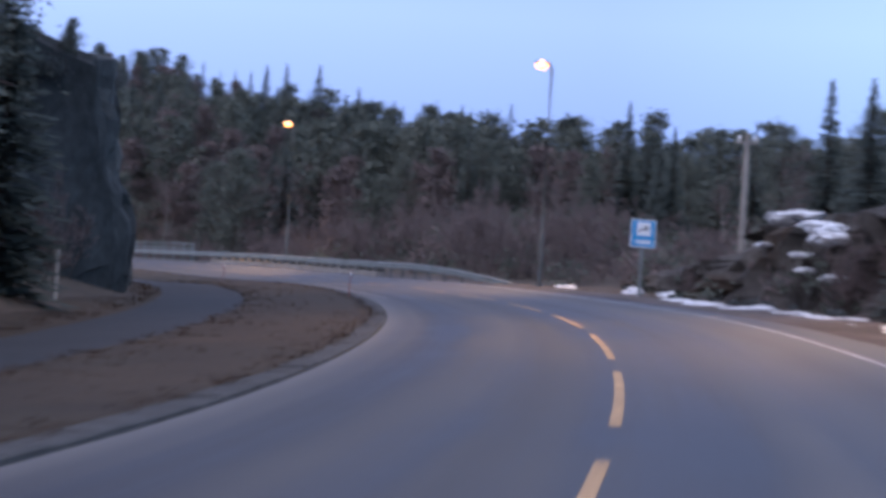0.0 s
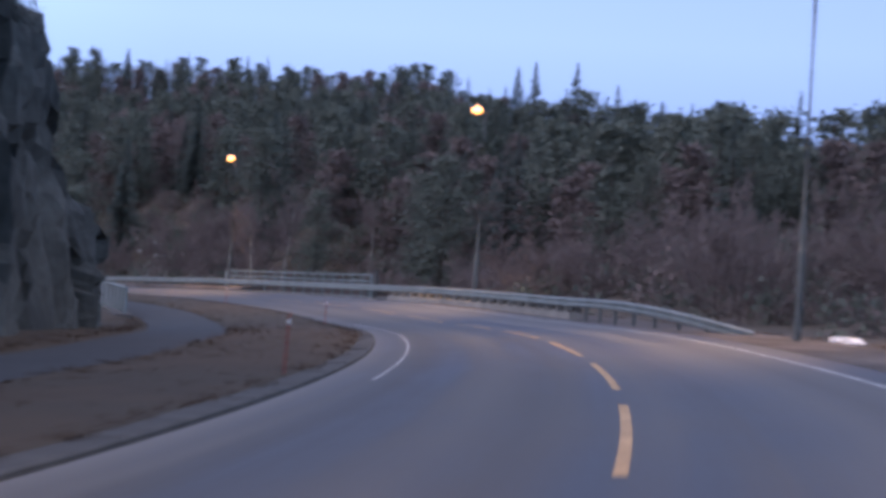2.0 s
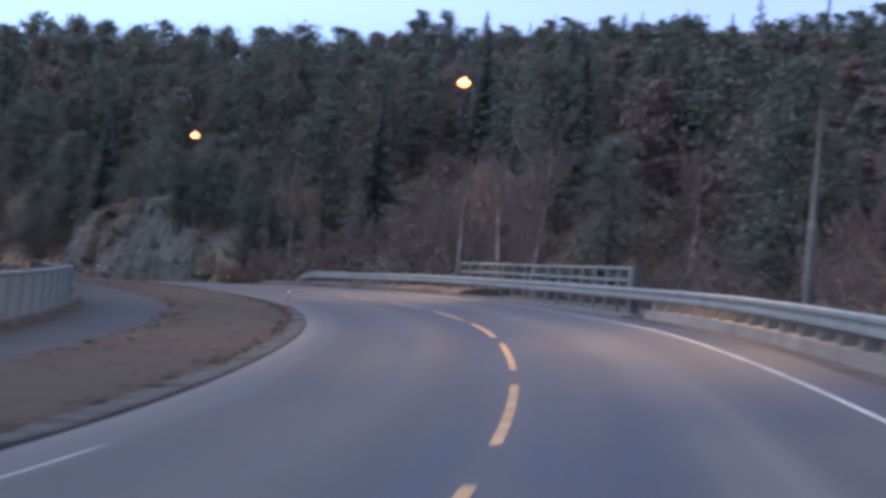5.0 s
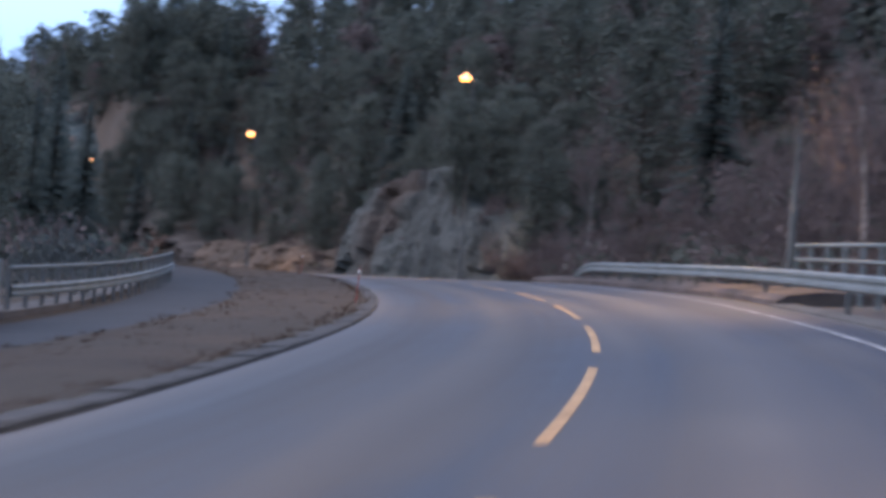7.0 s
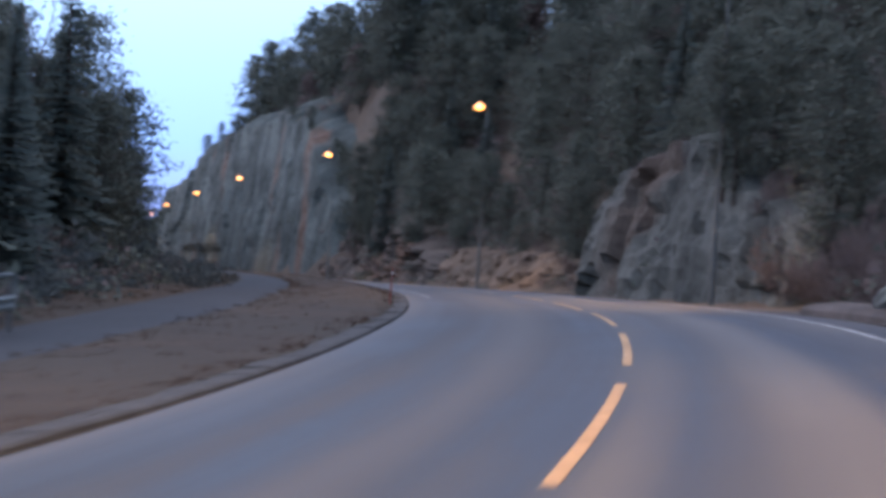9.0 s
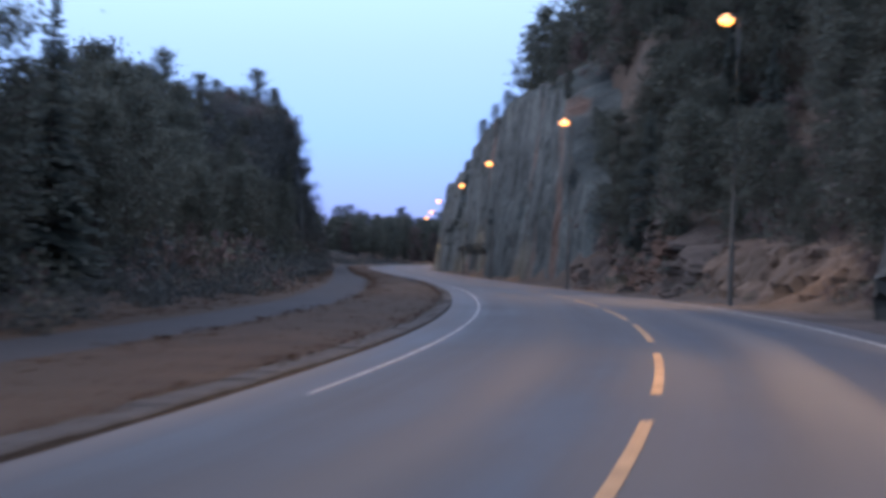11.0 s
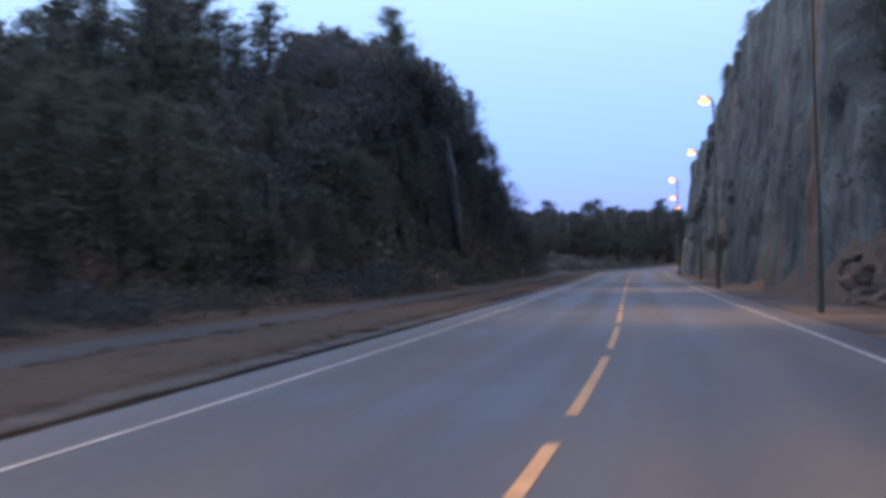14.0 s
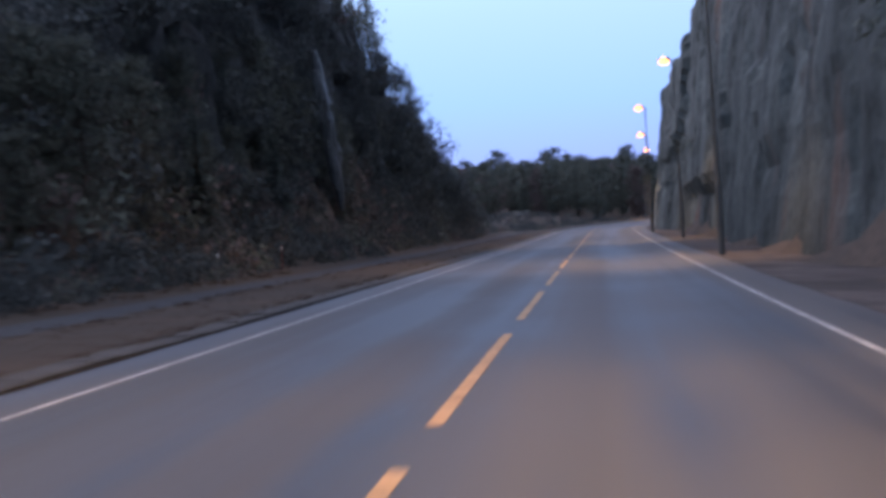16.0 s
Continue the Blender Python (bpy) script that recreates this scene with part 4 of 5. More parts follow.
def bare_mesh(seed, h=8.0, bark=None, stems=1, twigs=8):
    """Leafless tree: trunk and limbs as tubes, a haze of fine twigs."""
    rng = np.random.default_rng(seed)
    bm, limbs, tv, tf = bmesh.new(), bmesh.new(), [], []

    def grow(a, d, ln, rad, depth):
        if depth == 3:
            side = d.cross(Vector(rng.normal(size=3))).normalized() * 0.016
            mid = a + d * ln * 0.5 + Vector(rng.normal(size=3)) * 0.05
            i = len(tv)
            tv.extend([a - side, a + side, mid + side * 0.7, mid - side * 0.7, a + d * ln])
            tf.extend([(i, i + 1, i + 2, i + 3), (i + 3, i + 2, i + 4)])
            return
        lp = limb_points(a, d, ln, rng, 3, 0.25)
        tube(bm if depth == 0 else limbs, lp, [rad, rad * 0.8, rad * 0.6, rad * 0.35], 6 if depth == 0 else 3)
        for _ in range((9, 7, twigs)[depth] if stems == 1 else (7, 5, twigs)[depth]):
            q = rng.uniform(0.2, 1.0) * 2.99
            p = lp[int(q)].lerp(lp[int(q) + 1], q % 1)
            nd = (d + Vector(rng.normal(size=3)) * (0.38 if bark else 0.5) + Vector((0, 0, 0.2))).normalized()
            grow(p, nd, ln * rng.uniform(0.3, 0.55), max(rad * (0.28 if bark else 0.42), 0.01), depth + 1)

    for k in range(stems):
        many = stems > 1
        grow(Vector((rng.normal() * 0.5 * many, rng.normal() * 0.5 * many, -0.5)), Vector((rng.normal() * 0.16 * (1 + many), rng.normal() * 0.16 * (1 + many), 1)).normalized(), h * (0.55 if many else 0.75), h * (0.0035 if many else 0.009), 0)
    k = len(tv)
    limbs.verts.index_update()
    tv += [v.co.copy() for v in limbs.verts]
    tf += [tuple(k + v.index for v in f.verts) for f in limbs.faces]
    limbs.free()
    return mesh_from("trunk", bm, bark or BARK), mesh_of("crown", tv, tf, TWIGS)


def bush_mesh(seed, green=False):
    """Low undergrowth: a ragged heap of small leaves and twigs."""
    rng = np.random.default_rng(seed)
    centres, sizes = [], []
    for _ in range(9):
        c = rng.normal(size=3) * (0.8, 0.8, 0.35) + (0, 0, 0.6)
        for o in rng.normal(size=(44, 3)) * (0.35, 0.35, 0.3):
            centres.append(c + o)
            sizes.append(rng.uniform(0.12, 0.3))
    v, f = leaf_cloud(centres, sizes, rng, 0.0)
    half = len(f) // 2
    return mesh_of("trunk", v[:3 * half], f[:half], HEATHER if green else TWIGS), mesh_of("crown", v[3 * half:], f[half:] - 3 * half, HEATHER if green else PINE_NEEDLES)


KINDS = {"spruce": [spruce_mesh(i, 12) for i in range(4)], "pine": [pine_mesh(i + 20, 11) for i in range(5)],
         "birch": [bare_mesh(i + 40, 9, BIRCH_BARK, 1, 9) for i in range(3)], "shrub": [bare_mesh(i + 60, 5, None, 6, 8) for i in range(4)],
         "far_spruce": [spruce_mesh(i + 80, 12, True) for i in range(4)], "far_pine": [pine_mesh(i + 90, 11, True) for i in range(5)],
         "bush": [bush_mesh(i + 120) for i in range(4)], "far_bare": [pine_mesh(i + 160, 9, True, TWIGS) for i in range(5)], "scrub": [bush_mesh(i + 140, True) for i in range(4)]}
LABELS = {"spruce": "dark green spruce at the forest's edge", "pine": "dark green pine with an uneven rounded crown", "birch": "bare birch with a pale trunk", "shrub": "bare brown thicket of thin stems"}
NAMES = {"spruce": "spruce_tree", "pine": "pine_tree", "birch": "birch_tree", "shrub": "bare_shrub"}


def open_ground(x, y):
    """The clearing in front of the utility pole."""
    s, r = nearest(np.array([x]), np.array([y]))
    return 59 < s[0] < 74 and abs(r[0] - 8 - (s[0] - 60) * 0.385) < 1.5


def plant(kind, x, y, scale, rng, z=None):
    me_t, me_c = KINDS[kind][int(rng.integers(len(KINDS[kind])))]
    turn, tall = float(rng.uniform(0, 360)), float(rng.uniform(0.9, 1.12))
    if open_ground(x, y):
        return None
    tree = thing(NAMES[kind], Matrix.Translation((x, y, ground_z(x, y) if z is None else z)) @ pose(0, 0, 0, 0, 0, turn) @ Matrix.Diagonal((scale, scale, scale * tall, 1)), LABELS[kind], "tree" if kind != "shrub" else "shrub", "trees beside the road")
    for me in (me_t, me_c):
        new(me.name.split(".")[0], me).parent = tree
    return tree


def woods(name, spots, label):
    """Woods beyond the first rows: one mesh of many trees."""
    order = [BARK, BIRCH_BARK, NEEDLES, PINE_NEEDLES, TWIGS, HEATHER]
    vs, loops, starts, mats, n, at_loop = [], [], [], [], 0, 0
    for kind, x, y, sc, turn, k, *rise in spots:
        for me in KINDS[kind][k % len(KINDS[kind])]:
            co = np.empty(len(me.vertices) * 3, np.float32)
            me.vertices.foreach_get("co", co)
            co = co.reshape(-1, 3) * sc
            c, sn = math.cos(turn), math.sin(turn)
            vs.append(np.stack([co[:, 0] * c - co[:, 1] * sn + x, co[:, 0] * sn + co[:, 1] * c + y, co[:, 2] + (rise[0] if rise else ground_z(x, y))], 1))
            lv, ls = np.empty(len(me.loops), np.int32), np.empty(len(me.polygons), np.int32)
            me.loops.foreach_get("vertex_index", lv)
            me.polygons.foreach_get("loop_start", ls)
            loops.append(lv + n)
            starts.append(ls + at_loop)
            mats.append(np.full(len(ls), order.index(me.materials[0]), np.int32))
            n += len(co)
            at_loop += len(lv)
    me = bpy.data.meshes.new(name)
    vs, loops, starts, mats = map(np.concatenate, (vs, loops, starts, mats))
    me.vertices.add(len(vs))
    me.vertices.foreach_set("co", vs.astype(np.float32).ravel())
    me.loops.add(len(loops))
    me.loops.foreach_set("vertex_index", loops)
    me.polygons.add(len(starts))
    me.polygons.foreach_set("loop_start", starts)
    for m in order:
        me.materials.append(m)
    me.polygons.foreach_set("material_index", mats)
    me.update(calc_edges=True)
    return tagged(new(name, me), label, "woods", kind="stuff")


rng = np.random.default_rng(5)


def scatter(s0, s1, r0, r1, count, mix, size, near=True):
    """Trees spread evenly over a stretch of the plan; far belts only return their spots."""
    kinds, weights = zip(*mix)
    p = np.array(weights) / sum(weights)
    spots, taken = [], []
    gap = 0.6 * math.sqrt(abs((s1 - s0) * (r1 - r0)) / count)
    for _ in range(count):
        for _ in range(12):
            s, r = rng.uniform(s0, s1), rng.uniform(r0, r1)
            if all((s - a) ** 2 + (r - b) ** 2 > gap * gap for a, b in taken):
                break
        taken.append((s, r))
        kind, sc, q = str(rng.choice(kinds, p=p)), rng.uniform(*size), at(s, r)
        if near:
            plant(kind, q.x, q.y, sc, rng)
        else:
            spots.append((kind, q.x, q.y, sc, rng.uniform(0, math.tau), int(rng.integers(9))))
    return spots


FAR_MIX = (("far_spruce", 3), ("far_pine", 6), ("far_bare", 1))
FAR = []
# right side: thicket by the rail, then taller trees up the slope
scatter(24, 100, 11, 18, 32, (("shrub", 1),), (0.5, 0.85))
scatter(92, 196, 9.4, 15.5, 58, (("shrub", 1),), (0.85, 1.3))
scatter(130, 200, 13, 22, 36, (("birch", 1), ("shrub", 8), ("spruce", 1), ("pine", 2)), (0.6, 0.95))
scatter(20, 130, 17, 26, 26, (("pine", 6), ("spruce", 1), ("birch", 2)), (0.4, 0.55))
scatter(196, 228, 10.5, 22, 24, (("pine", 4), ("birch", 1), ("shrub", 7)), (0.6, 0.95))
scatter(226, 262, 13, 22, 24, (("pine", 5), ("spruce", 1), ("shrub", 5)), (0.6, 0.95))
scatter(230, 264, 10, 14, 24, (("pine", 4), ("shrub", 4)), (0.35, 0.6))
scatter(194, 206, 8.5, 11, 6, (("shrub", 4),), (0.5, 0.8))
scatter(262, 300, 12, 22, 24, (("pine", 6), ("spruce", 1), ("shrub", 1)), (0.6, 0.95))
FAR += scatter(302, 440, 9.5, 14, 48, (("far_pine", 5), ("far_bare", 3)), (0.35, 0.6), False)
FAR += scatter(296, 400, 13.5, 24, 54, (("far_pine", 1),), (0.8, 1.02), False)
# left side
scatter(14, 57, -20, -12.6, 34, (("pine", 7), ("spruce", 2), ("shrub", 2)), (0.65, 0.95))
scatter(50, 92, -24, -15.5, 16, (("pine", 3), ("spruce", 2)), (0.5, 0.8))
scatter(92, 112, -20, -13, 10, (("pine", 2), ("spruce", 3), ("shrub", 3)), (0.35, 0.6))
scatter(180, 246, -18, -13, 36, (("pine", 6), ("spruce", 2), ("shrub", 3)), (0.42, 0.68))
scatter(246, 266, -18, -13, 14, (("pine", 6), ("spruce", 1), ("shrub", 3)), (0.28, 0.4))
scatter(266, 300, -18, -13, 30, (("pine", 7), ("shrub", 2)), (0.38, 0.55))
scatter(198, 220, -18, -13, 10, (("pine", 4), ("spruce", 2)), (0.65, 0.8))
FAR += scatter(215, 285, -30, -18, 28, (("far_pine", 6), ("far_spruce", 2)), (0.3, 0.45), False)
FAR += scatter(280, 300, -30, -20, 12, (("far_pine", 1),), (0.36, 0.5), False)
FAR += scatter(302, 320, -30, -19, 16, (("far_pine", 1),), (0.52, 0.68), False)
scatter(298, 428, -14.2, -12.0, 76, (("pine", 5), ("spruce", 1), ("shrub", 4)), (0.25, 0.5))
FAR += scatter(340, 425, -23, -15, 40, (("far_pine", 6), ("far_bare", 2)), (0.25, 0.42), False)
scatter(300, 340, -22, -15, 16, (("pine", 5), ("birch", 1)), (0.3, 0.46))
for s, r, sc in ((161.5, 8.2, 1.0), (155.4, 7.8, 1.0), (196, 9.5, 0.8), (214.5, 15.5, 0.7), (207.9, -14.8, 1.15)):
    q = at(s, r)
    plant("birch", q.x, q.y, sc, rng)
scatter(268, 303, 9.8, 14, 14, (("pine", 5), ("spruce", 2), ("shrub", 2)), (0.55, 0.9))
# on the shelves of the rock
for k in range(60):
    s = rng.uniform(198, 229)
    q = at(s, rng.uniform(8.0, 13), float(np.interp(s, [197, 203, 208, 213, 220, 228], [0.4, 1.6, 2.8, 4.3, 5.3, 4.9])))
    plant(("shrub", "pine", "shrub")[k % 3], q.x, q.y, rng.uniform(0.3, 0.55), rng, q.z)
for k in range(20):
    s = rng.uniform(305, 440)
    q = at(s, rng.uniform(8.6, 11), float(np.interp(s, [299, 304, 311, 319, 335, 398, 406, 414, 430, 442], [3.5, 7, 11.5, 15.2, 16.6, 16, 12.6, 11.4, 11.8, 10])))
    plant(("pine", "shrub", "pine")[k % 3], q.x, q.y, rng.uniform(0.16, 0.32), rng, q.z)
for kind, s, r, sc in (("spruce", 60.5, 11.2, 0.6), ("spruce", 62.5, 13.2, 0.5), ("pine", 58, 12, 0.5), ("spruce", 70, 16.5, 0.5), ("spruce", 55.5, 10.7, 0.58), ("spruce", 111.6, 26.4, 0.74), ("spruce", 97, 20.9, 0.52), ("spruce", 99.5, 21.5, 0.5), ("spruce", 174.7, 42.5, 0.9), ("spruce", 175.4, 48, 0.92), ("spruce", 171, 47, 0.8), ("spruce", 179, 46, 0.85), ("spruce", 184, 50, 0.95),
                       ("shrub", 51, 8.9, 0.8), ("shrub", 49.5, 8.6, 0.7), ("shrub", 64.5, 9.0, 0.35), ("shrub", 66.5, 9.2, 0.4), ("shrub", 69, 9.4, 0.45), ("shrub", 61.5, 8.4, 0.3), ("spruce", 86, -13.6, 0.55), ("spruce", 90, -14.2, 0.7), ("pine", 94, -15, 0.75), ("spruce", 98, -15.5, 0.75), ("spruce", 82, -14, 0.4), ("spruce", 103, -17, 0.8)):
    q = at(s, r)
    plant(kind, q.x, q.y, sc, rng)
for s, r, sc in ((276, -16.6, 0.46), (279.5, -17.2, 0.5), (283, -16.4, 0.5)):
    q = at(s, r)
    plant("pine", q.x, q.y, sc, rng)
near_rng = np.random.default_rng(99)
# growth on the broken slope before the rock wall
for k in range(30):
    s, t = near_rng.uniform(288, 318), near_rng.uniform(0.4, 1.0)
    h = t * float(np.interp(s, [282, 290, 300, 310, 318], [5.2, 7.6, 10, 12.5, 13]))
    q = at(s, float(np.interp(s, [275, 297, 318], [7.9, 7.7, 9.2])) + 0.42 * h + 0.4, h - 0.7)
    plant(("pine", "shrub", "pine")[k % 3], q.x, q.y, near_rng.uniform(0.25, 0.48), near_rng, q.z)
for kind, s, r, sc in (("spruce", 46.5, 9.3, 0.5), ("spruce", 43, 9.2, 0.52), ("shrub", 48.5, 9.6, 0.75), ("shrub", 45, 9.0, 0.8), ("spruce", 40, 9.8, 0.6),
                       ("pine", 256, -13.6, 0.4), ("pine", 259, -14.4, 0.42), ("pine", 262, -15.2, 0.42), ("pine", 265, -16, 0.45), ("pine", 268, -16.8, 0.45), ("pine", 271, -17.6, 0.48), ("pine", 239, -14.2, 0.58), ("pine", 242.5, -14.8, 0.6), ("pine", 248, -16.8, 0.68), ("pine", 252, -17.4, 0.7), ("pine", 256, -18.4, 0.7)):
    q = at(s, r)
    plant(kind, q.x, q.y, sc, near_rng)
for s, r, sc in ((208.5, -13.5, 0.56), (212, -13.6, 0.54), (216.5, -14.0, 0.55), (227.5, -12.9, 0.5), (229, -14.4, 0.55), (226.5, -16.2, 0.58)):
    q = at(s, r)
    plant("pine", q.x, q.y, sc, near_rng)
for s, r in ((266, -17.8), (269, -18.6), (272, -18.4), (274, -19.4)):
    q = at(s, r)
    plant("pine", q.x, q.y, 0.5, near_rng)
for k in range(10):
    q = at(192 + 1.1 * k, rng.uniform(7.0, 8.6), -0.1)
    plant("shrub", q.x, q.y, rng.uniform(0.4, 0.65), rng, q.z)
for k in range(30):
    s = 345 + 2.9 * k
    q = at(s, -float(np.interp(s, [340, 400, 437], [13.9, 12.5, 12.0])) - rng.uniform(0, 0.8), float(np.interp(s, [343, 368, 382, 393, 405, 414, 424, 432], [13.6, 14.4, 13.5, 11.3, 8.2, 6.6, 5.8, 3.2])))
    plant(("shrub", "pine", "pine")[k % 3], q.x, q.y, rng.uniform(0.16, 0.3), rng, q.z)
for s, r, sc in ((364.5, -16.8, 0.66), (338.5, -20.5, 0.64), (326, -23, 0.62), (329, -24.5, 0.68), (332, -23, 0.72), (335, -25, 0.66), (330, -21.5, 0.6), (319, -28, 0.6), (322, -26, 0.65), (315, -29, 0.58), (310, -27, 0.56), (301, -19, 0.66), (310, -19.5, 0.68), (293, -19, 0.52), (320, -24, 0.66), (285, -15.5, 0.6), (306, -22, 0.6), (348, -19, 0.32)):
    q = at(s, r)
    plant("pine", q.x, q.y, sc, rng)
FAR_ROUND = (("far_pine", 6), ("far_spruce", 1), ("far_bare", 2))
FAR += scatter(20, 125, 24, 45, 150, FAR_MIX, (0.42, 0.66), False)
FAR += scatter(40, 130, 45, 70, 130, FAR_MIX, (0.5, 0.76), False)
MIXED = (("far_spruce", 3), ("far_pine", 6), ("far_bare", 5))
FAR += scatter(120, 208, 18, 45, 150, MIXED, (0.52, 0.82), False)
FAR += scatter(132, 149, 24, 33, 16, FAR_MIX, (0.82, 1.0), False)
FAR += scatter(150, 164, 38, 50, 18, FAR_MIX, (0.9, 1.06), False)
FAR += scatter(129, 140, 33, 42, 9, FAR_MIX, (0.88, 1.0), False)
FAR += scatter(120, 208, 40, 70, 150, FAR_MIX, (0.56, 0.86), False)
FAR += scatter(205, 262, 18, 45, 90, MIXED, (0.5, 0.8), False)
FAR += scatter(205, 262, 40, 70, 90, FAR_MIX, (0.5, 0.8), False)
FAR += scatter(95, 170, 60, 88, 110, FAR_MIX, (0.65, 0.9), False)
FAR += scatter(150, 214, 66, 100, 130, FAR_MIX, (0.5, 0.78), False)
FAR += scatter(212, 305, 70, 112, 230, MIXED, (0.52, 0.8), False)
FAR += scatter(262, 440, 20, 70, 260, (("far_pine", 5), ("far_spruce", 1), ("far_bare", 1)), (0.75, 1.0), False)
FAR += scatter(90, 300, -80, -26, 160, FAR_MIX, (0.3, 0.45), False)
FAR += scatter(300, 440, -70, -24, 90, FAR_MIX, (0.35, 0.6), False)
FAR += scatter(444, 560, -50, -11, 380, FAR_ROUND, (0.5, 0.66), False)
FAR += scatter(444, 560, -110, -50, 120, FAR_ROUND, (0.6, 0.85), False)
FAR += scatter(446, 600, 12, 60, 90, FAR_ROUND, (0.6, 0.85), False)
# open grass inside the far bend, round the barrier
fs, fr = nearest(np.array([q[1] for q in FAR]), np.array([q[2] for q in FAR]))
FAR = [q for q, s, r in zip(FAR, fs, fr) if not (438 < s < 473 and -25 < r < 0)]
woods("distant_woods", FAR, "dense dark mixed woods on the slopes")
LOW = []
LOW += scatter(20, 200, 9.5, 30, 330, (("bush", 1),), (0.6, 1.3), False)
LOW += scatter(228, 284, 8.0, 11.5, 60, (("bush", 1),), (0.2, 0.45), False)
LOW += scatter(200, 226, 9.5, 30, 60, (("bush", 1),), (0.6, 1.3), False)
LOW += scatter(226, 278, 11.2, 28, 130, (("bush", 1),), (0.6, 1.3), False)
LOW += scatter(278, 300, 11, 30, 40, (("bush", 1),), (0.6, 1.3), False)
LOW += scatter(262, 440, 9.5, 20, 160, (("bush", 1),), (0.7, 1.4), False)
LOW += scatter(14, 112, -22, -13, 70, (("bush", 1),), (0.5, 1.1), False)
LOW += scatter(300, 430, -12.8, -10.0, 240, (("bush", 1), ("scrub", 3)), (0.35, 0.75), False)
LOW += scatter(120, 196, 8.5, 20, 120, (("bush", 1),), (0.6, 1.2), False)
LOW += scatter(176, 440, -20, -12.2, 330, (("bush", 1), ("scrub", 1)), (0.5, 1.2), False)
for k in range(420):
    # growth clinging to the rock beside the path
    s = rng.uniform(300, 432)
    h = float(np.interp(s, [300, 320, 334, 345, 368, 382, 393, 405, 414, 424, 432, 437], [3, 7.4, 10.8, 14.4, 15.2, 14.4, 12.2, 9, 7.4, 6.6, 4, 1])) * rng.uniform(0.0, 1.0)
    q = at(s, -float(np.interp(s, [300, 340, 400, 437], [15, 12.9, 11.7, 11.4])) - 0.09 * h + 0.3, h - 0.9)
    LOW.append(("scrub", q.x, q.y, rng.uniform(0.35, 0.8), rng.uniform(0, math.tau), int(rng.integers(9)), q.z))
for k in range(260):
    s = rng.uniform(302, 420)
    back = rng.uniform(0, 5.2)
    h = float(np.interp(s, [300, 320, 334, 345, 368, 382, 393, 405, 414, 424, 432, 437], [3, 7.4, 10.8, 14.4, 15.2, 14.4, 12.2, 9, 7.4, 6.6, 4, 1]))
    q = at(s, -float(np.interp(s, [300, 340, 400, 437], [15, 12.9, 11.7, 11.4])) - 0.09 * h - back, h - 0.9 + 0.38 * back)
    LOW.append((("scrub", "scrub", "bush")[k % 3], q.x, q.y, rng.uniform(0.45, 1.05), rng.uniform(0, math.tau), int(rng.integers(9)), q.z))
# small pines, shrubs and heather on top of the near rock wall
for k in range(26):
    s = 57.5 + 1.05 * k
    q = at(s, -12.9 - 1.8 * rng.random(), float(np.interp(s, [57, 63, 71, 80, 82.5, 85], [6.6, 6.8, 7.5, 7.4, 6.2, 3.4])))
    plant(("shrub", "pine", "pine", "shrub")[k % 4], q.x, q.y, rng.uniform(0.09, 0.17), rng, q.z)
    for _ in range(3):
        LOW.append(("scrub", q.x + rng.uniform(-0.5, 0.5), q.y + rng.uniform(-0.5, 0.5), rng.uniform(0.25, 0.5), rng.uniform(0, math.tau), int(rng.integers(9)), q.z - 0.1))
rng = np.random.default_rng(41)
LOW += scatter(150, 200, -14.5, -11.6, 90, (("scrub", 3), ("bush", 1)), (0.3, 0.6), False)
LOW += scatter(438, 475, -22, -5.5, 170, (("scrub", 3), ("bush", 1)), (0.25, 0.5), False)
LOW += scatter(203, 332, -13, -9.5, 190, (("bush", 1), ("scrub", 4)), (0.25, 0.55), False)
woods("undergrowth", LOW, "tangled brown and green undergrowth below the trees")


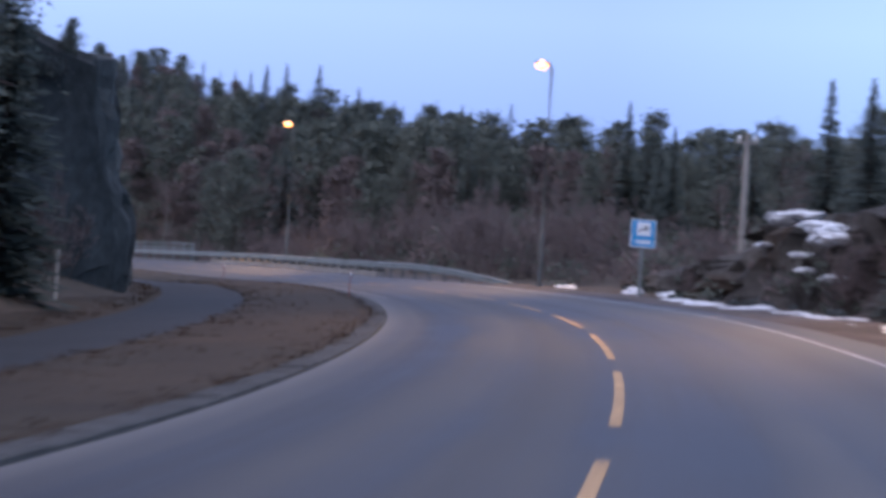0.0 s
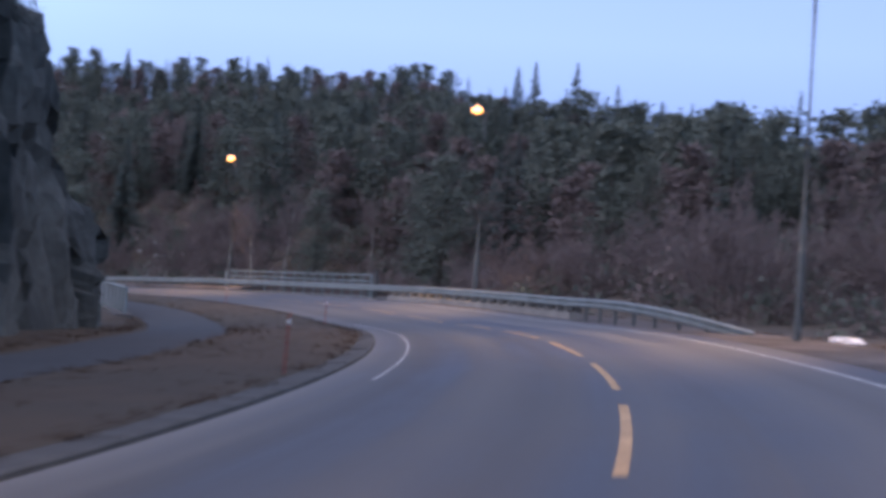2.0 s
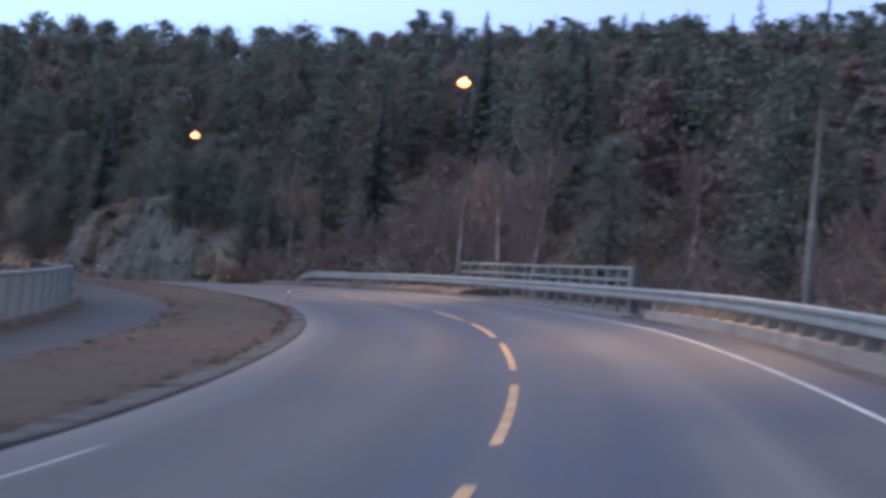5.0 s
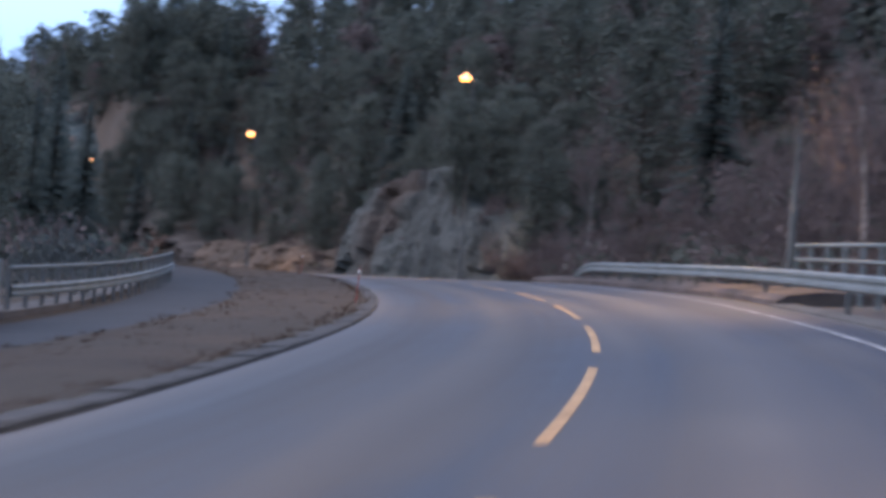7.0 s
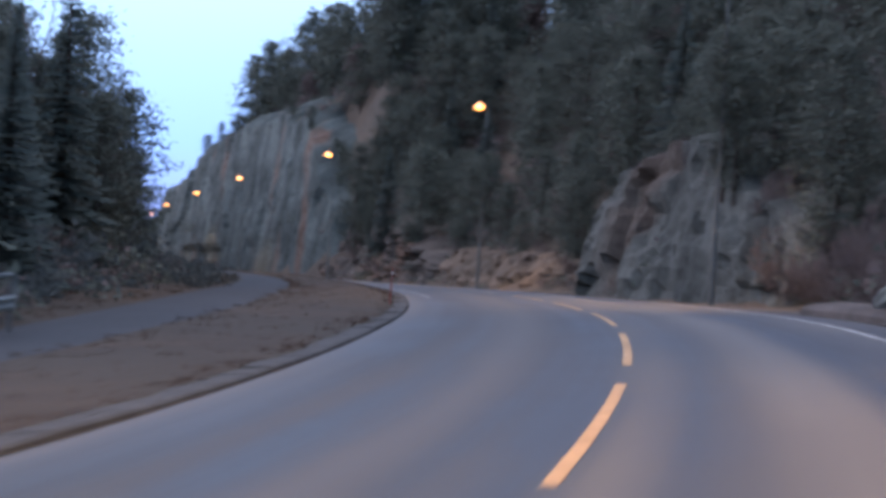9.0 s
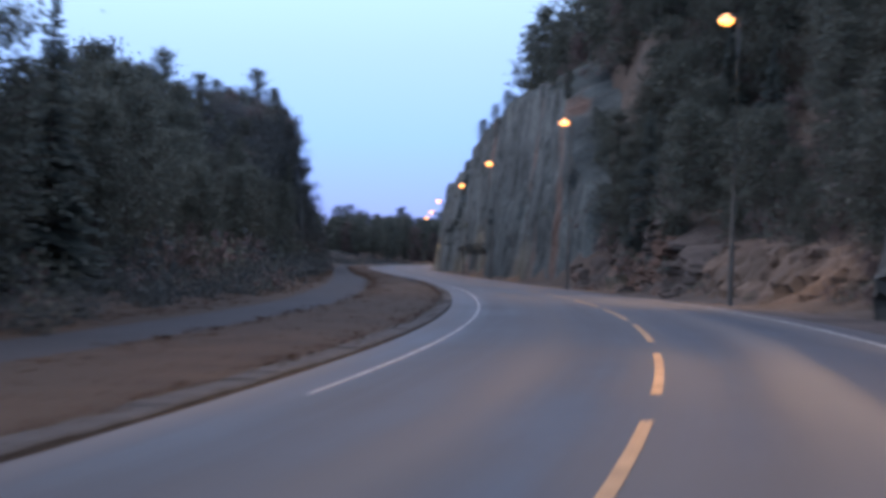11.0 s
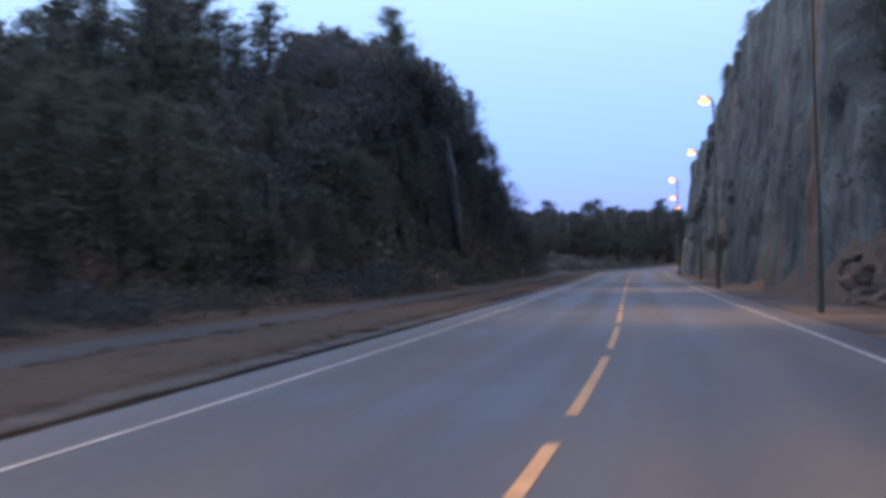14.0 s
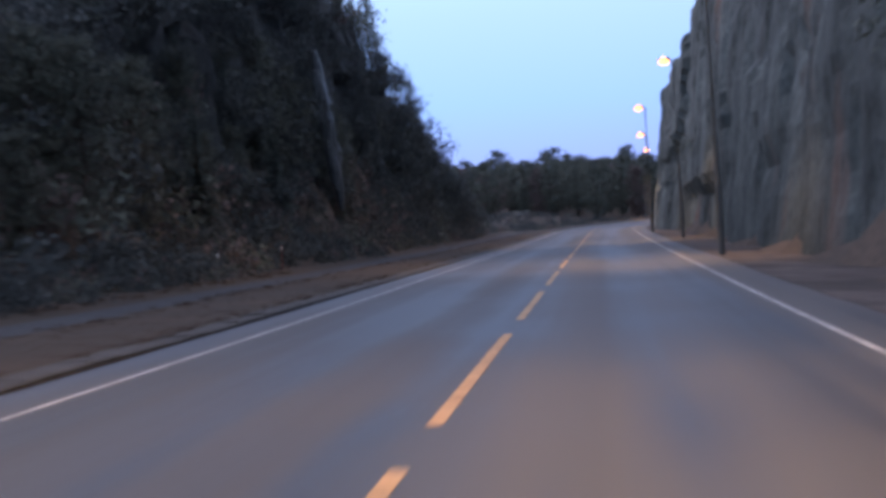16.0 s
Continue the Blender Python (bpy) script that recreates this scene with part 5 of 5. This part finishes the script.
def grass_tufts(name, runs, material, label):
    """Blades of withered grass in clumps; runs: s0, s1, r0, r1, height over the road, clumps."""
    g = np.random.default_rng(77)
    vs = []
    for s0, s1, r0, r1, up, count in runs:
        for _ in range(count):
            s = g.uniform(s0, s1)
            c = at(s, beside_path(s, g.uniform(r0, r1)), up)
            tall = g.uniform(0.03, 0.08)
            for _ in range(6):
                a, o = g.uniform(0, math.tau), Vector(g.normal(size=3) * (0.09, 0.09, 0))
                w, tip = Vector((math.cos(a), math.sin(a), 0)) * 0.022, Vector((g.normal() * 0.12, g.normal() * 0.12, tall * g.uniform(0.5, 1.1)))
                vs += [c + o - w, c + o + w, c + o + tip]
    f = np.arange(len(vs)).reshape(-1, 3)
    return tagged(new(name, mesh_of(name, vs, f, material)), label, "grass", kind="stuff")


DRY_BLADES = foliage("dry_blades", (0.042, 0.03, 0.021), (0.07, 0.048, 0.033))
grass_tufts("dead_grass", [(4, 320, -7.75, -4.3, 0.06, 3500), (4, 320, -4.5, -4.22, 0.05, 1200), (320, 440, -7.75, -4.25, 0.06, 600), (4, 110, -13.2, -10.4, 0.05, 1500), (180, 330, -13, -10.4, 0.05, 1800),
                           (20, 130, 6.4, 9.5, -0.12, 1500), (163, 300, 5.6, 9.0, -0.12, 2400)], DRY_BLADES, "withered straw-brown grass on the verges")

# ---- kerb stones ----
stone = bpy.data.meshes.new("kerb_stone")
bm = bmesh.new()
outline = [(-0.195, -0.16), (-0.195, 0.065), (0.135, 0.065), (0.178, 0.045), (0.195, -0.16)]
ring = [[bm.verts.new((q, y, z)) for q, z in outline] for y in (-0.492, 0.492)]
for k in range(5):
    bm.faces.new((ring[0][k], ring[0][(k + 1) % 5], ring[1][(k + 1) % 5], ring[1][k]))
bm.faces.new(ring[0][::-1])
bm.faces.new(ring[1])
bmesh.ops.recalc_face_normals(bm, faces=bm.faces[:])
bm.to_mesh(stone)
bm.free()
stone.materials.append(KERB)
rk = np.random.default_rng(3)
for k in range(300):
    s = 5.5 + k
    a, b = at(s - 0.5, -4.085), at(s + 0.5, -4.085)
    ob = new("kerb_stone", stone)
    ob.parent = kerb
    up = at(s, -3.0) - at(s, -4.085)
    y, x = (b - a).normalized(), up.normalized()
    m = Matrix.Identity(3)
    m.col[0], m.col[1], m.col[2] = x, y, x.cross(y)
    ob.matrix_basis = Matrix.Translation((a + b) / 2 + Vector((0, 0, rk.uniform(-0.012, 0.008)))) @ m.to_4x4() @ pose(0, 0, 0, rk.uniform(-0.5, 0.5), rk.uniform(-1.2, 1.2), rk.uniform(-0.6, 0.6))
